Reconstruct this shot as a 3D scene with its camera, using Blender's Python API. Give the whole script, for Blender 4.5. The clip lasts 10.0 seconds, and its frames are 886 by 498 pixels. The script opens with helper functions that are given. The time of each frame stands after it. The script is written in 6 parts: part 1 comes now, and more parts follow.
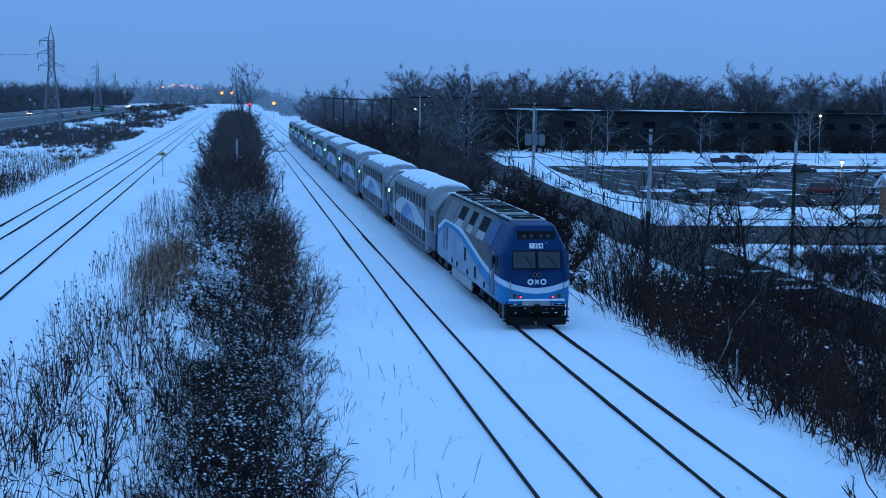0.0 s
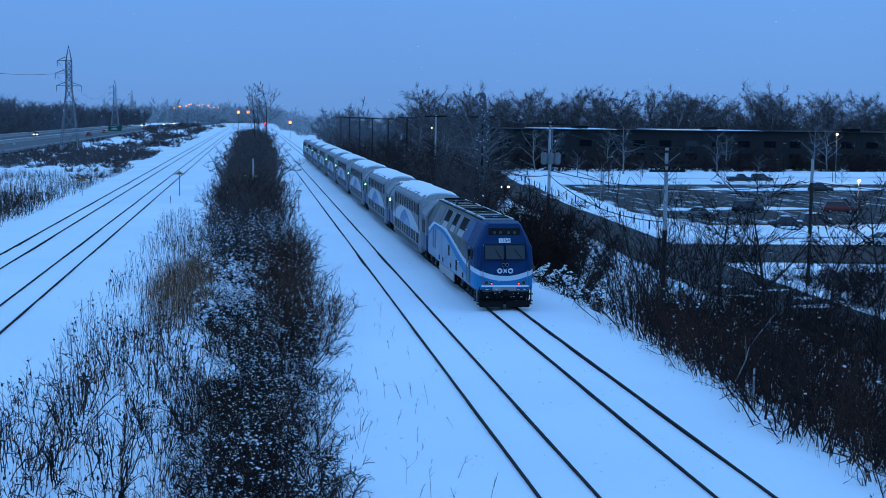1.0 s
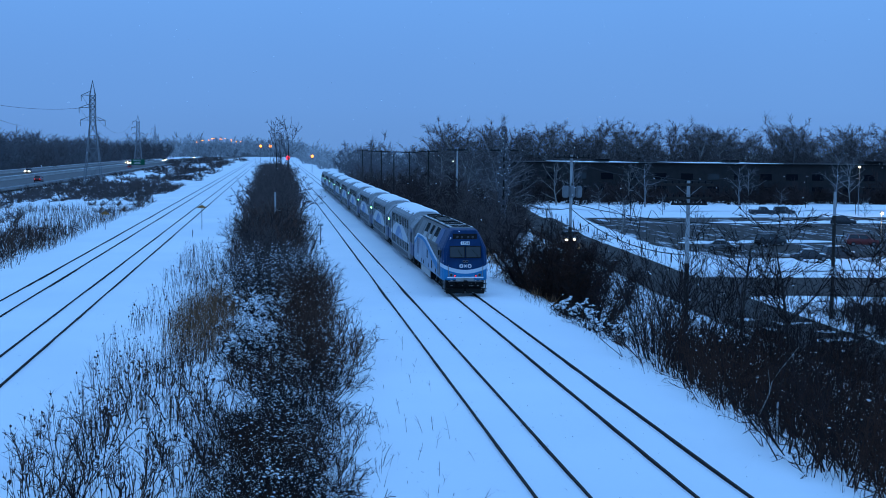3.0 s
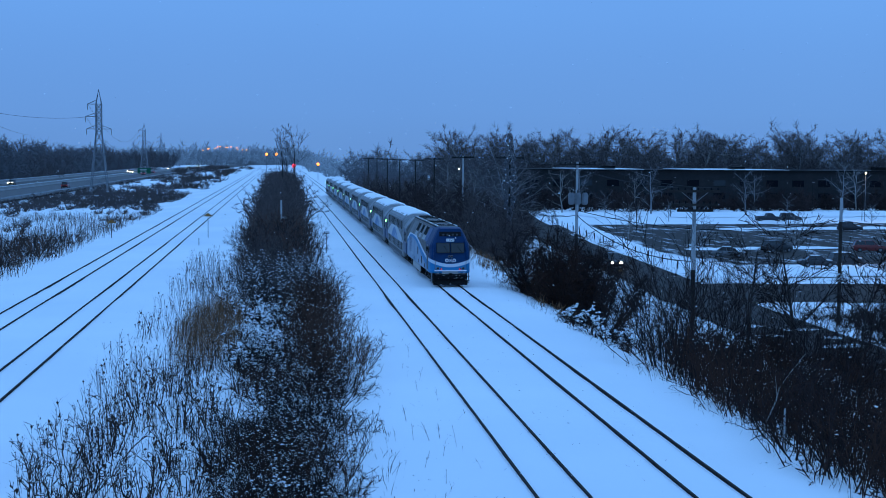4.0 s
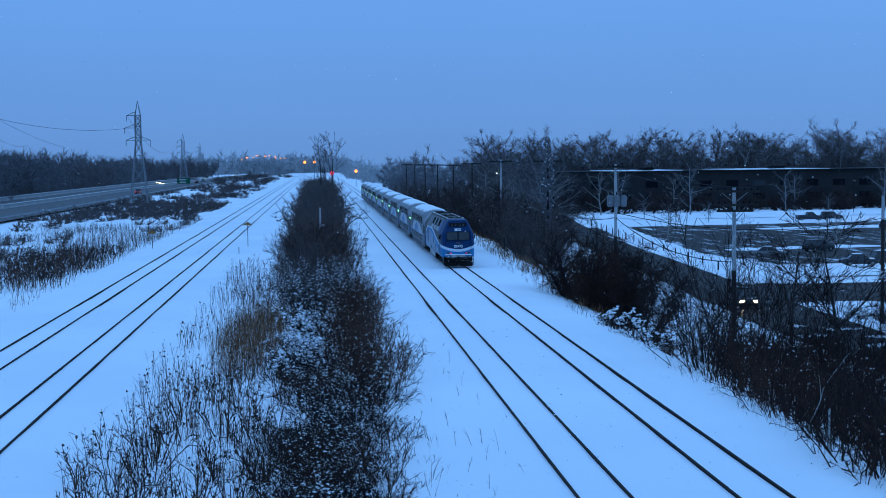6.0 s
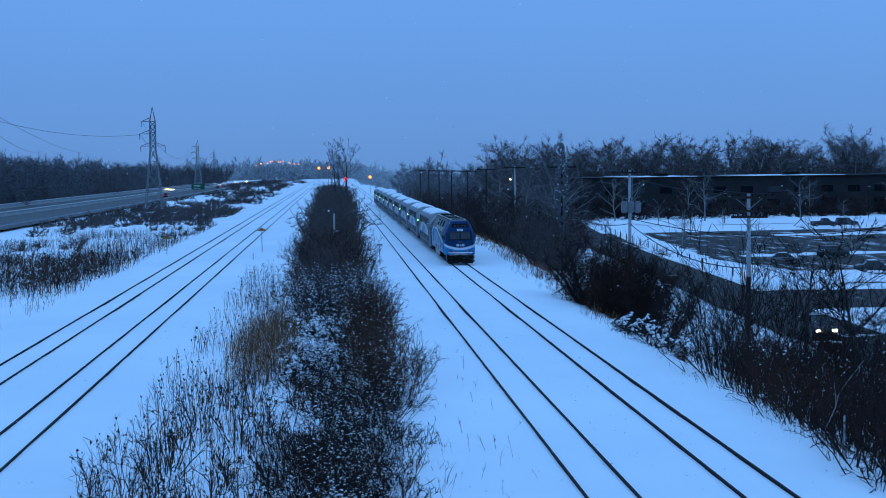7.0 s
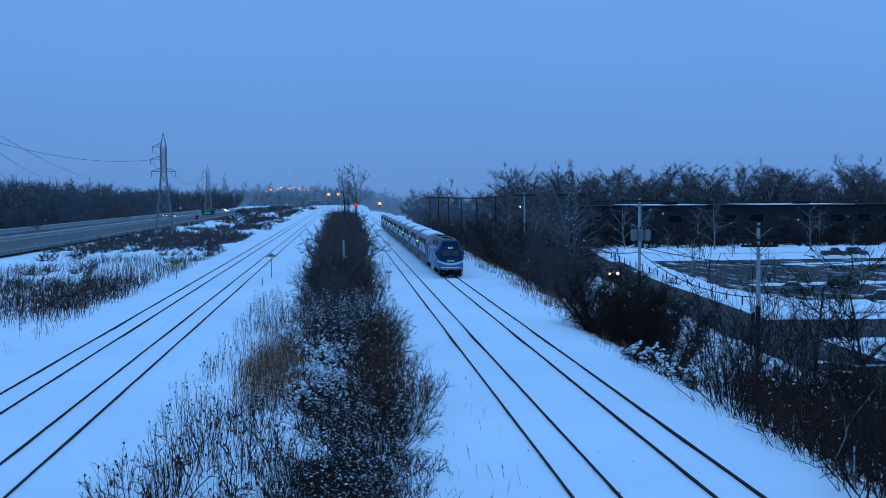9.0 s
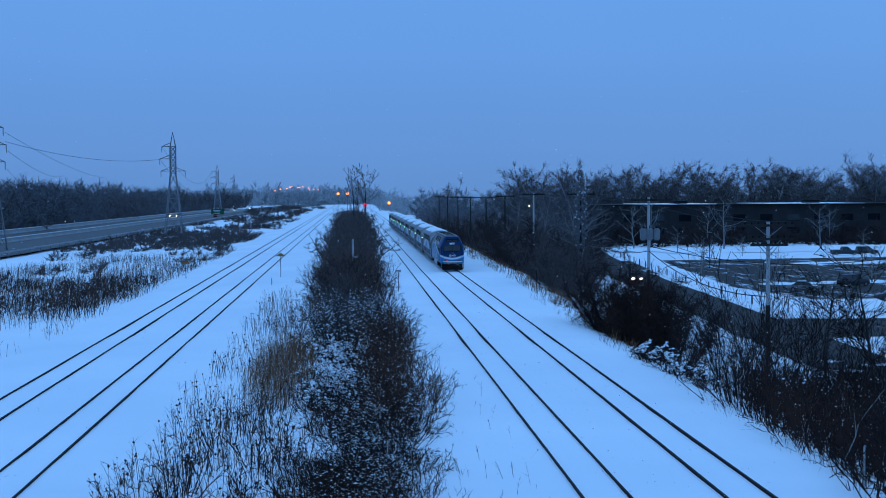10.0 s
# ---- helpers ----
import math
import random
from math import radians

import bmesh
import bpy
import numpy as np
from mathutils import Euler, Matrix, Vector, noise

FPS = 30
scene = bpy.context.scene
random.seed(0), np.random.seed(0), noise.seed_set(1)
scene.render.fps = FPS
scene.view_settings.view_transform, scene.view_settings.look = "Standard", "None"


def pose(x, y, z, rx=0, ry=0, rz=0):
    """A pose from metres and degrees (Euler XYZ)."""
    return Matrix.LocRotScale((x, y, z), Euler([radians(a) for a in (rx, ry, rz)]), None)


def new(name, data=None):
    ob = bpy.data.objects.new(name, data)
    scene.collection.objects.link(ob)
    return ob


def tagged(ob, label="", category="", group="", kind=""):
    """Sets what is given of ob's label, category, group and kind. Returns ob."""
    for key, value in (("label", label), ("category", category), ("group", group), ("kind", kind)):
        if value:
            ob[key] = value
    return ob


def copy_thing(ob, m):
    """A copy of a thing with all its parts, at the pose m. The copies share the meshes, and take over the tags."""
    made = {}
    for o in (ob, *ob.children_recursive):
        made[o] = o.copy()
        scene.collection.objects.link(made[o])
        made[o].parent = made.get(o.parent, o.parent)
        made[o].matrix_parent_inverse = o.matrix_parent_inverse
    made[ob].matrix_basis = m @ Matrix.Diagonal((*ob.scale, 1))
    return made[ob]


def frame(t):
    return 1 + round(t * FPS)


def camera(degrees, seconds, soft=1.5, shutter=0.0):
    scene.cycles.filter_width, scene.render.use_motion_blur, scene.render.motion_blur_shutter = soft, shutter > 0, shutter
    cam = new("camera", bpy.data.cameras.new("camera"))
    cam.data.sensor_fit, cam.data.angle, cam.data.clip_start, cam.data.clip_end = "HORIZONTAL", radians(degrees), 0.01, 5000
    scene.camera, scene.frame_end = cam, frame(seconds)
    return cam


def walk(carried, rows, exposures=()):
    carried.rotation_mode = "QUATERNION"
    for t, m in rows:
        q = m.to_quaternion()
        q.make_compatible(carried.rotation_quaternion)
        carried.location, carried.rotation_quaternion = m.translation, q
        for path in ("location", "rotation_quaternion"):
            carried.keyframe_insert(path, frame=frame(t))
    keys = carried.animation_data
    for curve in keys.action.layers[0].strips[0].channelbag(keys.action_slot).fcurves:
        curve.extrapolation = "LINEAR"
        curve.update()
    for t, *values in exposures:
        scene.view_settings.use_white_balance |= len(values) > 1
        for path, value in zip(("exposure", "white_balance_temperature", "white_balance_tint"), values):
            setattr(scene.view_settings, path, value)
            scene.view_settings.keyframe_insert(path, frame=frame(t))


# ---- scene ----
# Axes: y runs along the tracks, x to the right, z = 0 at the top of the rails.
EYE = (0.0, 0.0, 9.46)
PATH = [
    (0, -8.281, -6.134, -0.773), (0.5, -7.910, -5.726, -0.766), (1, -7.640, -5.380, -0.684),
    (1.5, -7.360, -5.036, -0.645), (2, -7.072, -4.666, -0.558), (2.5, -6.876, -4.304, -0.567),
    (4, -6.539, -3.739, -0.373), (4.5, -6.272, -3.626, -0.097), (5, -5.923, -3.542, 0.242),
    (5.5, -5.459, -3.538, 0.529), (7, -4.452, -3.285, 0.677), (7.5, -4.330, -2.889, 0.576),
    (8, -4.265, -2.522, 0.434), (8.5, -4.190, -2.253, 0.328), (9, -4.057, -2.188, 0.319),
    (9.5, -3.875, -2.193, 0.356), (10, -3.685, -2.213, 0.373)]
cam = camera(34.83, 10.0, soft=0.9)
walk(cam, [(t, pose(*EYE, 90 + p, r, y)) for t, y, p, r in PATH],
     [(0, 0.09), (2.5, 0.06), (5, 0.02), (7, -0.01), (10, -0.07)])

# ---------------------------------------------------------------- light
world = bpy.data.worlds.new("dusk_sky")
scene.world = world
world.use_nodes = True
wt = world.node_tree
wt.nodes.clear()
w_out = wt.nodes.new("ShaderNodeOutputWorld")
w_bg = wt.nodes.new("ShaderNodeBackground")
w_co = wt.nodes.new("ShaderNodeTexCoord")
w_sep = wt.nodes.new("ShaderNodeSeparateXYZ")
w_ramp = wt.nodes.new("ShaderNodeValToRGB")
w_ramp.color_ramp.interpolation = "B_SPLINE"
# overcast dusk: murky at the horizon, brighter towards the zenith
stops = [(0.0, (0.080, 0.184, 0.408)), (0.03, (0.085, 0.200, 0.448)), (0.10, (0.087, 0.222, 0.512)),
         (0.3, (0.105, 0.275, 0.62)), (1.0, (0.178, 0.415, 0.86))]
els = w_ramp.color_ramp.elements
while len(els) < len(stops):
    els.new(0.5)
for e, (p, c) in zip(els, stops):
    e.position, e.color = p, (*c, 1)
w_noise = wt.nodes.new("ShaderNodeTexNoise")
w_noise.inputs["Scale"].default_value = 2.2
w_noise.inputs["Detail"].default_value = 3
w_mix = wt.nodes.new("ShaderNodeMix")
w_mix.data_type, w_mix.blend_type = "RGBA", "SOFT_LIGHT"
w_mix.inputs[0].default_value = 0.12
wt.links.new(w_co.outputs["Generated"], w_sep.inputs[0])
wt.links.new(w_co.outputs["Generated"], w_noise.inputs["Vector"])
wt.links.new(w_sep.outputs[2], w_ramp.inputs[0])
wt.links.new(w_ramp.outputs[0], w_mix.inputs[6])
wt.links.new(w_noise.outputs[0], w_mix.inputs[7])
wt.links.new(w_mix.outputs[2], w_bg.inputs[0])
wt.links.new(w_bg.outputs[0], w_out.inputs[0])
w_bg.inputs[1].default_value = 1.6


# ---------------------------------------------------------------- materials
class Mat:
    """A node material with a principled shader and shorthand for its links."""

    def __init__(self, name, colour=(0.5, 0.5, 0.5), rough=0.6, metal=0.0, spec=0.5):
        self.m = bpy.data.materials.new(name)
        self.m.use_nodes = True
        self.t = self.m.node_tree
        self.b = self.t.nodes["Principled BSDF"]
        self.b.inputs["Base Color"].default_value = (*colour, 1)
        self.b.inputs["Roughness"].default_value = rough
        self.b.inputs["Metallic"].default_value = metal
        self.b.inputs["Specular IOR Level"].default_value = spec

    def node(self, kind, **values):
        n = self.t.nodes.new(kind)
        for k, v in values.items():
            n.inputs[k].default_value = v
        return n

    def link(self, a, b):
        self.t.links.new(a, b)

    def coord(self, which="Object"):
        return self.t.nodes.new("ShaderNodeTexCoord").outputs[which]

    def noise(self, scale, detail=4, vector=None, rough=0.55):
        n = self.node("ShaderNodeTexNoise", Scale=scale, Detail=detail, Roughness=rough)
        self.link(vector or self.coord(), n.inputs["Vector"])
        return n.outputs["Fac"]

    def ramp(self, fac, stops, smooth=True):
        n = self.t.nodes.new("ShaderNodeValToRGB")
        if not smooth:
            n.color_ramp.interpolation = "CONSTANT"
        e = n.color_ramp.elements
        while len(e) < len(stops):
            e.new(0.5)
        for el, (p, c) in zip(e, stops):
            el.position = p
            el.color = (*c, 1) if not isinstance(c, (int, float)) else (c, c, c, 1)
        self.link(fac, n.inputs[0])
        return n.outputs[0]

    def mix(self, fac, a, b, blend="MIX"):
        n = self.t.nodes.new("ShaderNodeMix")
        n.data_type, n.blend_type = "RGBA", blend
        for sock, v in ((n.inputs[0], fac), (n.inputs[6], a), (n.inputs[7], b)):
            if isinstance(v, (int, float)):
                sock.default_value = v
            elif isinstance(v, tuple):
                sock.default_value = (*v, 1)
            else:
                self.link(v, sock)
        return n.outputs[2]

    def math(self, op, a, b=0.0, c=0.0):
        n = self.t.nodes.new("ShaderNodeMath")
        n.operation = op
        for sock, v in zip(n.inputs, (a, b, c)):
            if isinstance(v, (int, float)):
                sock.default_value = v
            else:
                self.link(v, sock)
        return n.outputs[0]

    def colour(self, s):
        self.link(s, self.b.inputs["Base Color"])
        return self

    def rough(self, s):
        self.link(s, self.b.inputs["Roughness"])
        return self

    def bump(self, s, strength=0.3, distance=0.02):
        n = self.node("ShaderNodeBump", Strength=strength, Distance=distance)
        self.link(s, n.inputs["Height"])
        self.link(n.outputs[0], self.b.inputs["Normal"])
        return self


def glow(name, colour, strength):
    k = Mat(name, colour)
    k.b.inputs["Emission Color"].default_value = (*colour, 1)
    k.b.inputs["Emission Strength"].default_value = strength
    return k.m


def varied(name, lo, hi, scale, rough=0.7, bump=0.3, distance=0.01, metal=0.0, detail=5, spec=0.35):
    """A surface that varies between two colours at two scales, with fine relief."""
    k = Mat(name, lo, rough, metal, spec)
    big, fine = k.noise(scale * 0.12, 3), k.noise(scale, detail)
    f = k.math("ADD", k.math("MULTIPLY", big, 0.55), k.math("MULTIPLY", fine, 0.45))
    k.colour(k.ramp(f, [(0.3, lo), (0.7, hi)]))
    if bump:
        k.bump(fine, bump, distance)
    return k.m


def snow_material():
    k = Mat("snow", (0.86, 0.88, 0.9), 0.75, 0, 0.25)
    big, mid, fine = k.noise(0.05, 3), k.noise(0.7, 4), k.noise(14, 5)
    c = k.ramp(big, [(0.35, (0.80, 0.83, 0.86)), (0.65, (0.89, 0.90, 0.915))])
    k.colour(k.mix(k.ramp(mid, [(0.62, 0.0), (0.85, 0.10)]), c, (0.70, 0.73, 0.77)))
    h = k.math("ADD", k.math("MULTIPLY", mid, 0.8), k.math("MULTIPLY", fine, 0.10))
    k.bump(h, 0.35, 0.12)
    return k.m


def asphalt_material(name, amount, gloss=0.1):
    """Wet asphalt with tyre-packed slush; amount sets how much snow is left on it."""
    k = Mat(name, (0.05, 0.052, 0.056), 0.35, 0, gloss)
    co = k.coord()
    streak = k.node("ShaderNodeMapping")
    streak.inputs["Scale"].default_value = (1.0, 0.24, 1.0)
    k.link(co, streak.inputs["Vector"])
    n1, n2 = k.noise(0.42, 8, streak.outputs[0], 0.72), k.noise(2.0, 5, co)
    f = k.math("ADD", k.math("MULTIPLY", n1, 0.75), k.math("MULTIPLY", n2, 0.25))
    m = k.ramp(f, [(0.60 - amount, 0.0), (0.66 - amount, 1.0)])
    base = k.ramp(n2, [(0.3, (0.026, 0.022, 0.020)), (0.7, (0.062, 0.052, 0.047))])
    k.colour(k.mix(m, base, (0.66, 0.69, 0.73)))
    k.rough(k.ramp(m, [(0.0, 0.85 - 0.6 * gloss), (1.0, 0.9)]))
    k.bump(f, 0.2, 0.03)
    return k.m


SNOW = snow_material()
STREET = asphalt_material("wet_street", -0.025)
LOT = asphalt_material("slushy_lot", 0.06)
HIGHWAY = asphalt_material("wet_highway", -0.02, 0.4)
RAIL = varied("rail_steel", (0.007, 0.006, 0.006), (0.024, 0.019, 0.017), 9, 0.7, 0.2, 0.003, spec=0.14)
# Near-black strip that paints the shade in the snow groove at each rail.
GROOVE = varied("groove_shade", (0.008, 0.007, 0.007), (0.026, 0.022, 0.02), 22, 0.95, 0.8, 0.03, spec=0.05)
BARK = varied("dark_bark", (0.022, 0.018, 0.017), (0.07, 0.058, 0.052), 8, 0.9, 0.5, 0.02, spec=0.12)
PALE_BARK = varied("pale_bark", (0.16, 0.15, 0.14), (0.36, 0.35, 0.33), 5, 0.9, 0.4, 0.02)
TWIG = varied("bare_twigs", (0.013, 0.0088, 0.0088), (0.044, 0.028, 0.025), 1.3, 0.95, 0, spec=0.08)
# Brown-grey crowns, their colour raised a little to include haze.
WOOD_TWIG = varied("hazed_brown_grey_twigs", (0.066, 0.057, 0.060), (0.145, 0.122, 0.120), 0.08, 0.95, 0, spec=0.06)
# Paler, greyer copy of the crown twigs, with distance haze painted in.
HAZE_TWIG = varied("hazed_crown_twigs", (0.105, 0.105, 0.115), (0.165, 0.160, 0.168), 0.06, 0.95, 0, spec=0.06)
BRUSH_TWIG = varied("dull_brush_twigs", (0.020, 0.014, 0.014), (0.062, 0.043, 0.040), 0.3, 0.95, 0, spec=0.06)
BRIAR = varied("red_brown_canes", (0.024, 0.0125, 0.010), (0.082, 0.040, 0.028), 1.6, 0.95, 0, spec=0.08)
STALK = varied("dry_stalks", (0.11, 0.055, 0.030), (0.30, 0.155, 0.08), 2.0, 0.95, 0, spec=0.08)
STEM = varied("dark_weed_stems", (0.024, 0.015, 0.012), (0.080, 0.046, 0.034), 2.0, 0.95, 0, spec=0.08)
BROWN = varied("brown_brambles", (0.048, 0.025, 0.019), (0.14, 0.075, 0.052), 1.2, 0.95, 0, spec=0.08)
# Brighter than the near twigs: the lift of haze is in this colour.
FAR_TWIG = varied("haze_lifted_twigs", (0.052, 0.042, 0.042), (0.135, 0.104, 0.096), 0.6, 0.95, 0, spec=0.08)
LEAF = varied("withered_leaves", (0.010, 0.0068, 0.0068), (0.036, 0.021, 0.018), 3, 0.95, 0, spec=0.08)
POLE_WOOD = varied("weathered_pole", (0.018, 0.014, 0.013), (0.055, 0.046, 0.04), 6, 0.85, 0.4, 0.01, spec=0.12)
PALE_POLE = varied("silvered_pole", (0.26, 0.26, 0.26), (0.46, 0.46, 0.46), 6, 0.85, 0.4, 0.01)
STEEL = varied("galvanised_steel", (0.13, 0.14, 0.15), (0.28, 0.29, 0.30), 4, 0.5, 0.1, 0.005, 0.6)
BLACK = varied("black_underframe", (0.004, 0.004, 0.0045), (0.018, 0.016, 0.015), 6, 0.7, 0.4, 0.02, spec=0.15)
RUBBER = varied("tyre_rubber", (0.012, 0.012, 0.012), (0.03, 0.03, 0.03), 9, 0.85, 0.2, 0.005)
# Lighter steel for distant pylons: haze painted into the colour.
FAR_STEEL = varied("hazed_far_steel", (0.20, 0.21, 0.225), (0.30, 0.31, 0.325), 1, 0.8, 0)
CONCRETE = varied("grey_concrete", (0.22, 0.22, 0.215), (0.42, 0.42, 0.41), 1.5, 0.85, 0.3, 0.01)
GLASS = Mat("dark_glass", (0.010, 0.011, 0.014), 0.25, 0, 0.02).m
GLASS.node_tree.nodes["Principled BSDF"].inputs["IOR"].default_value = 1.2
SCREEN = Mat("windscreen_glass", (0.035, 0.04, 0.042), 0.12, 0, 0.35).m
RED_LAMP = glow("red_lamp", (1.0, 0.035, 0.07), 4.0)
GREEN_LAMP = glow("green_lamp", (0.30, 1.0, 0.34), 8.0)
WARM_LAMP = glow("warm_lamp", (1.0, 0.70, 0.36), 10.0)
AMBER_LAMP = glow("amber_lamp", (1.0, 0.24, 0.04), 3.6)
HEAD_LAMP = glow("head_lamp", (1.0, 0.80, 0.45), 60.0)


# ---------------------------------------------------------------- mesh helpers
def mesh_of(name, verts, faces, material=None, smooth=False):
    me = bpy.data.meshes.new(name)
    me.from_pydata(verts, [], faces)
    me.update()
    if material:
        me.materials.append(material)
    if smooth:
        me.polygons.foreach_set("use_smooth", [True] * len(me.polygons))
    return me


def finish(name, bm, material):
    bmesh.ops.recalc_face_normals(bm, faces=bm.faces)
    me = bpy.data.meshes.new(name)
    bm.to_mesh(me)
    bm.free()
    me.materials.append(material)
    return me


def part(name, bm, material, parent, label=""):
    """Links a bmesh, or a ready mesh, as one mesh object under a thing or a part."""
    me = bm if isinstance(bm, bpy.types.Mesh) else finish(name, bm, material)
    ob = new(name, me)
    ob.parent = parent
    if label:
        ob["label"] = label
    return ob


def thing(name, label, category, m=None, group="", kind=""):
    ob = tagged(new(name), label, category, group, kind)
    if m is not None:
        ob.matrix_basis = m
    return ob


def add_box(bm, x0, x1, y0, y1, z0, z1, bevel=0.0):
    r = bmesh.ops.create_cube(bm, size=1)
    m = Matrix.Translation(((x0 + x1) / 2, (y0 + y1) / 2, (z0 + z1) / 2)) @ Matrix.Diagonal((x1 - x0, y1 - y0, z1 - z0, 1))
    bmesh.ops.transform(bm, matrix=m, verts=r["verts"])
    if bevel:
        ed = {e for v in r["verts"] for e in v.link_edges}
        bmesh.ops.bevel(bm, geom=list(ed), offset=bevel, segments=2, affect="EDGES")
    return bm


def box(x0, x1, y0, y1, z0, z1, bevel=0.0):
    return add_box(bmesh.new(), x0, x1, y0, y1, z0, z1, bevel)


def add_rod(bm, a, b, r0, r1=None, n=8):
    a, b = Vector(a), Vector(b)
    d = b - a
    r = bmesh.ops.create_cone(bm, cap_ends=True, segments=n, radius1=r0, radius2=r0 if r1 is None else r1, depth=d.length)
    m = Matrix.Translation((a + b) / 2) @ d.to_track_quat("Z", "Y").to_matrix().to_4x4()
    bmesh.ops.transform(bm, matrix=m, verts=r["verts"])
    return bm


def rod(a, b, r0, r1=None, n=8):
    return add_rod(bmesh.new(), a, b, r0, r1, n)


def ball(c, r, sx=1, sy=1, sz=1, level=1):
    bm = bmesh.new()
    bmesh.ops.create_icosphere(bm, subdivisions=level, radius=r, matrix=Matrix.Translation(c) @ Matrix.Diagonal((sx, sy, sz, 1)))
    return bm


def loft(sections, cap=True):
    """A closed skin through rings of equally many points."""
    bm = bmesh.new()
    rings = [[bm.verts.new(p) for p in s] for s in sections]
    n = len(rings[0])
    for a, b in zip(rings, rings[1:]):
        for i in range(n):
            bm.faces.new((a[i], a[(i + 1) % n], b[(i + 1) % n], b[i]))
    if cap:
        bm.faces.new(rings[0])
        bm.faces.new(rings[-1])
    return bm


# ---------------------------------------------------------------- the ground
def smooth(a, b, v):
    t = min(1.0, max(0.0, (v - a) / (b - a)))
    return t * t * (3 - 2 * t)


def bank_edge(y):
    return 15.7 + 4.2 * smooth(75, 190, y) + 0.35 * noise.noise((0, y * 0.09, 3))


TRACKS = (-15.86, -11.51, 7.87, 12.32)
LOW = -4.2


def ground_z(x, y):
    n = noise.noise((x * 0.11, y * 0.07, 0)) * 0.10 + noise.noise((x * 0.6, y * 0.35, 5)) * 0.035
    e = bank_edge(y)
    if x > e - 1.5:
        d = smooth(e - 1.2, e + 11.5, x)
        far = smooth(e + 20, e + 60, x)
        bumpy = noise.noise((x * 0.35, y * 0.3, 9)) * 0.22 * (1 - far)
        return -0.14 + (LOW + 0.1) * d + n + bumpy * d - 0.05 * far
    if x < -19:
        d = smooth(-19, -24, x)
        fine = noise.noise((x * 0.5, y * 0.25, 12)) * 0.16
        rough = noise.noise((x * 0.08, y * 0.05, 2)) * 0.35 * (1 - smooth(-48, -54, x))
        return -0.14 - 0.55 * d + n + d * (fine * (1 - smooth(-48, -54, x)) + rough)
    z = -0.13 + n * 0.5
    for c in TRACKS:
        z += 0.060 * math.exp(-((x - c) / 1.5) ** 2)
        for s in (-0.75, 0.75):
            z -= 0.012 * math.exp(-((x - c - s) / 0.13) ** 2)
    if -9 < x < 5:
        z += 0.28 * math.exp(-((x + 1.5) / 4.2) ** 2) + noise.noise((x * 0.5, y * 0.5, 4)) * 0.14 * math.exp(-((x + 1.5) / 4) ** 2)
    return min(z, -0.06)


def spaced(stops):
    out = []
    for (a, step), (b, _) in zip(stops, stops[1:]):
        n = max(1, round((b - a) / step))
        out += [a + (b - a) * i / n for i in range(n)]
    return out + [stops[-1][0]]


def build_ground():
    xs = spaced([(-2500, 400), (-300, 40), (-80, 4), (-56, 1.6), (-20, 0.9), (-18, 0.3), (-9, 0.7), (5, 0.3), (15, 0.55), (32, 2), (60, 8), (180, 60), (500, 400), (2500, 1)])
    fine = [c + s + d for c in TRACKS for s in (-0.75, 0.75) for d in (-0.22, -0.09, 0.09, 0.22)]
    xs = sorted(set([x for x in xs if all(abs(x - f) > 0.05 for f in fine)] + fine))
    ys = spaced([(-80, 12), (28, 0.8), (120, 2), (240, 6), (500, 30), (1200, 200), (4500, 1)])
    verts = [(x, y, ground_z(x, y)) for y in ys for x in xs]
    w = len(xs)
    faces = [(j * w + i, j * w + i + 1, (j + 1) * w + i + 1, (j + 1) * w + i) for j in range(len(ys) - 1) for i in range(w - 1)]
    tagged(new("ground", mesh_of("ground", verts, faces, SNOW, True)), "snow-covered railway embankment and low ground beside it", "snow", kind="structure")


build_ground()


def build_rails():
    prof = [(-0.075, -0.13), (0.075, -0.13), (0.03, -0.10), (0.015, -0.05), (0.036, -0.035), (0.036, -0.004), (0.028, 0.0), (-0.028, 0.0), (-0.036, -0.004), (-0.036, -0.035), (-0.015, -0.05), (-0.03, -0.10)]
    steel = finish("rail", loft([[(x, y, z) for x, z in prof] for y in (-60, 4000)]), RAIL)
    gv, gf = [], []
    ys = spaced([(-60, 30), (25, 0.5), (130, 3), (400, 60), (3000, 1)])
    for i, y in enumerate(ys):
        a = 0.026 + 0.004 * noise.noise((0.3, y * 0.6, 1))
        b = 0.026 + 0.004 * noise.noise((7.3, y * 0.6, 1))
        gv += [(-a, y, -0.058), (b, y, -0.058)]
        if i:
            k = 2 * i
            gf.append((k - 2, k - 1, k + 1, k))
    groove = mesh_of("groove", gv, gf, GROOVE)
    for c in TRACKS:
        track = thing("railway_track", "snow-buried railway track with two dark steel rails", "track", pose(c, 0, 0), "railway tracks", "structure")
        for s in (-0.75, 0.75):
            r = part("rail", steel, RAIL, track, "wet dark steel rail")
            r.location.x = s
            g = part("groove", groove, GROOVE, r, "dark strip for the shaded groove along the rail")


build_rails()


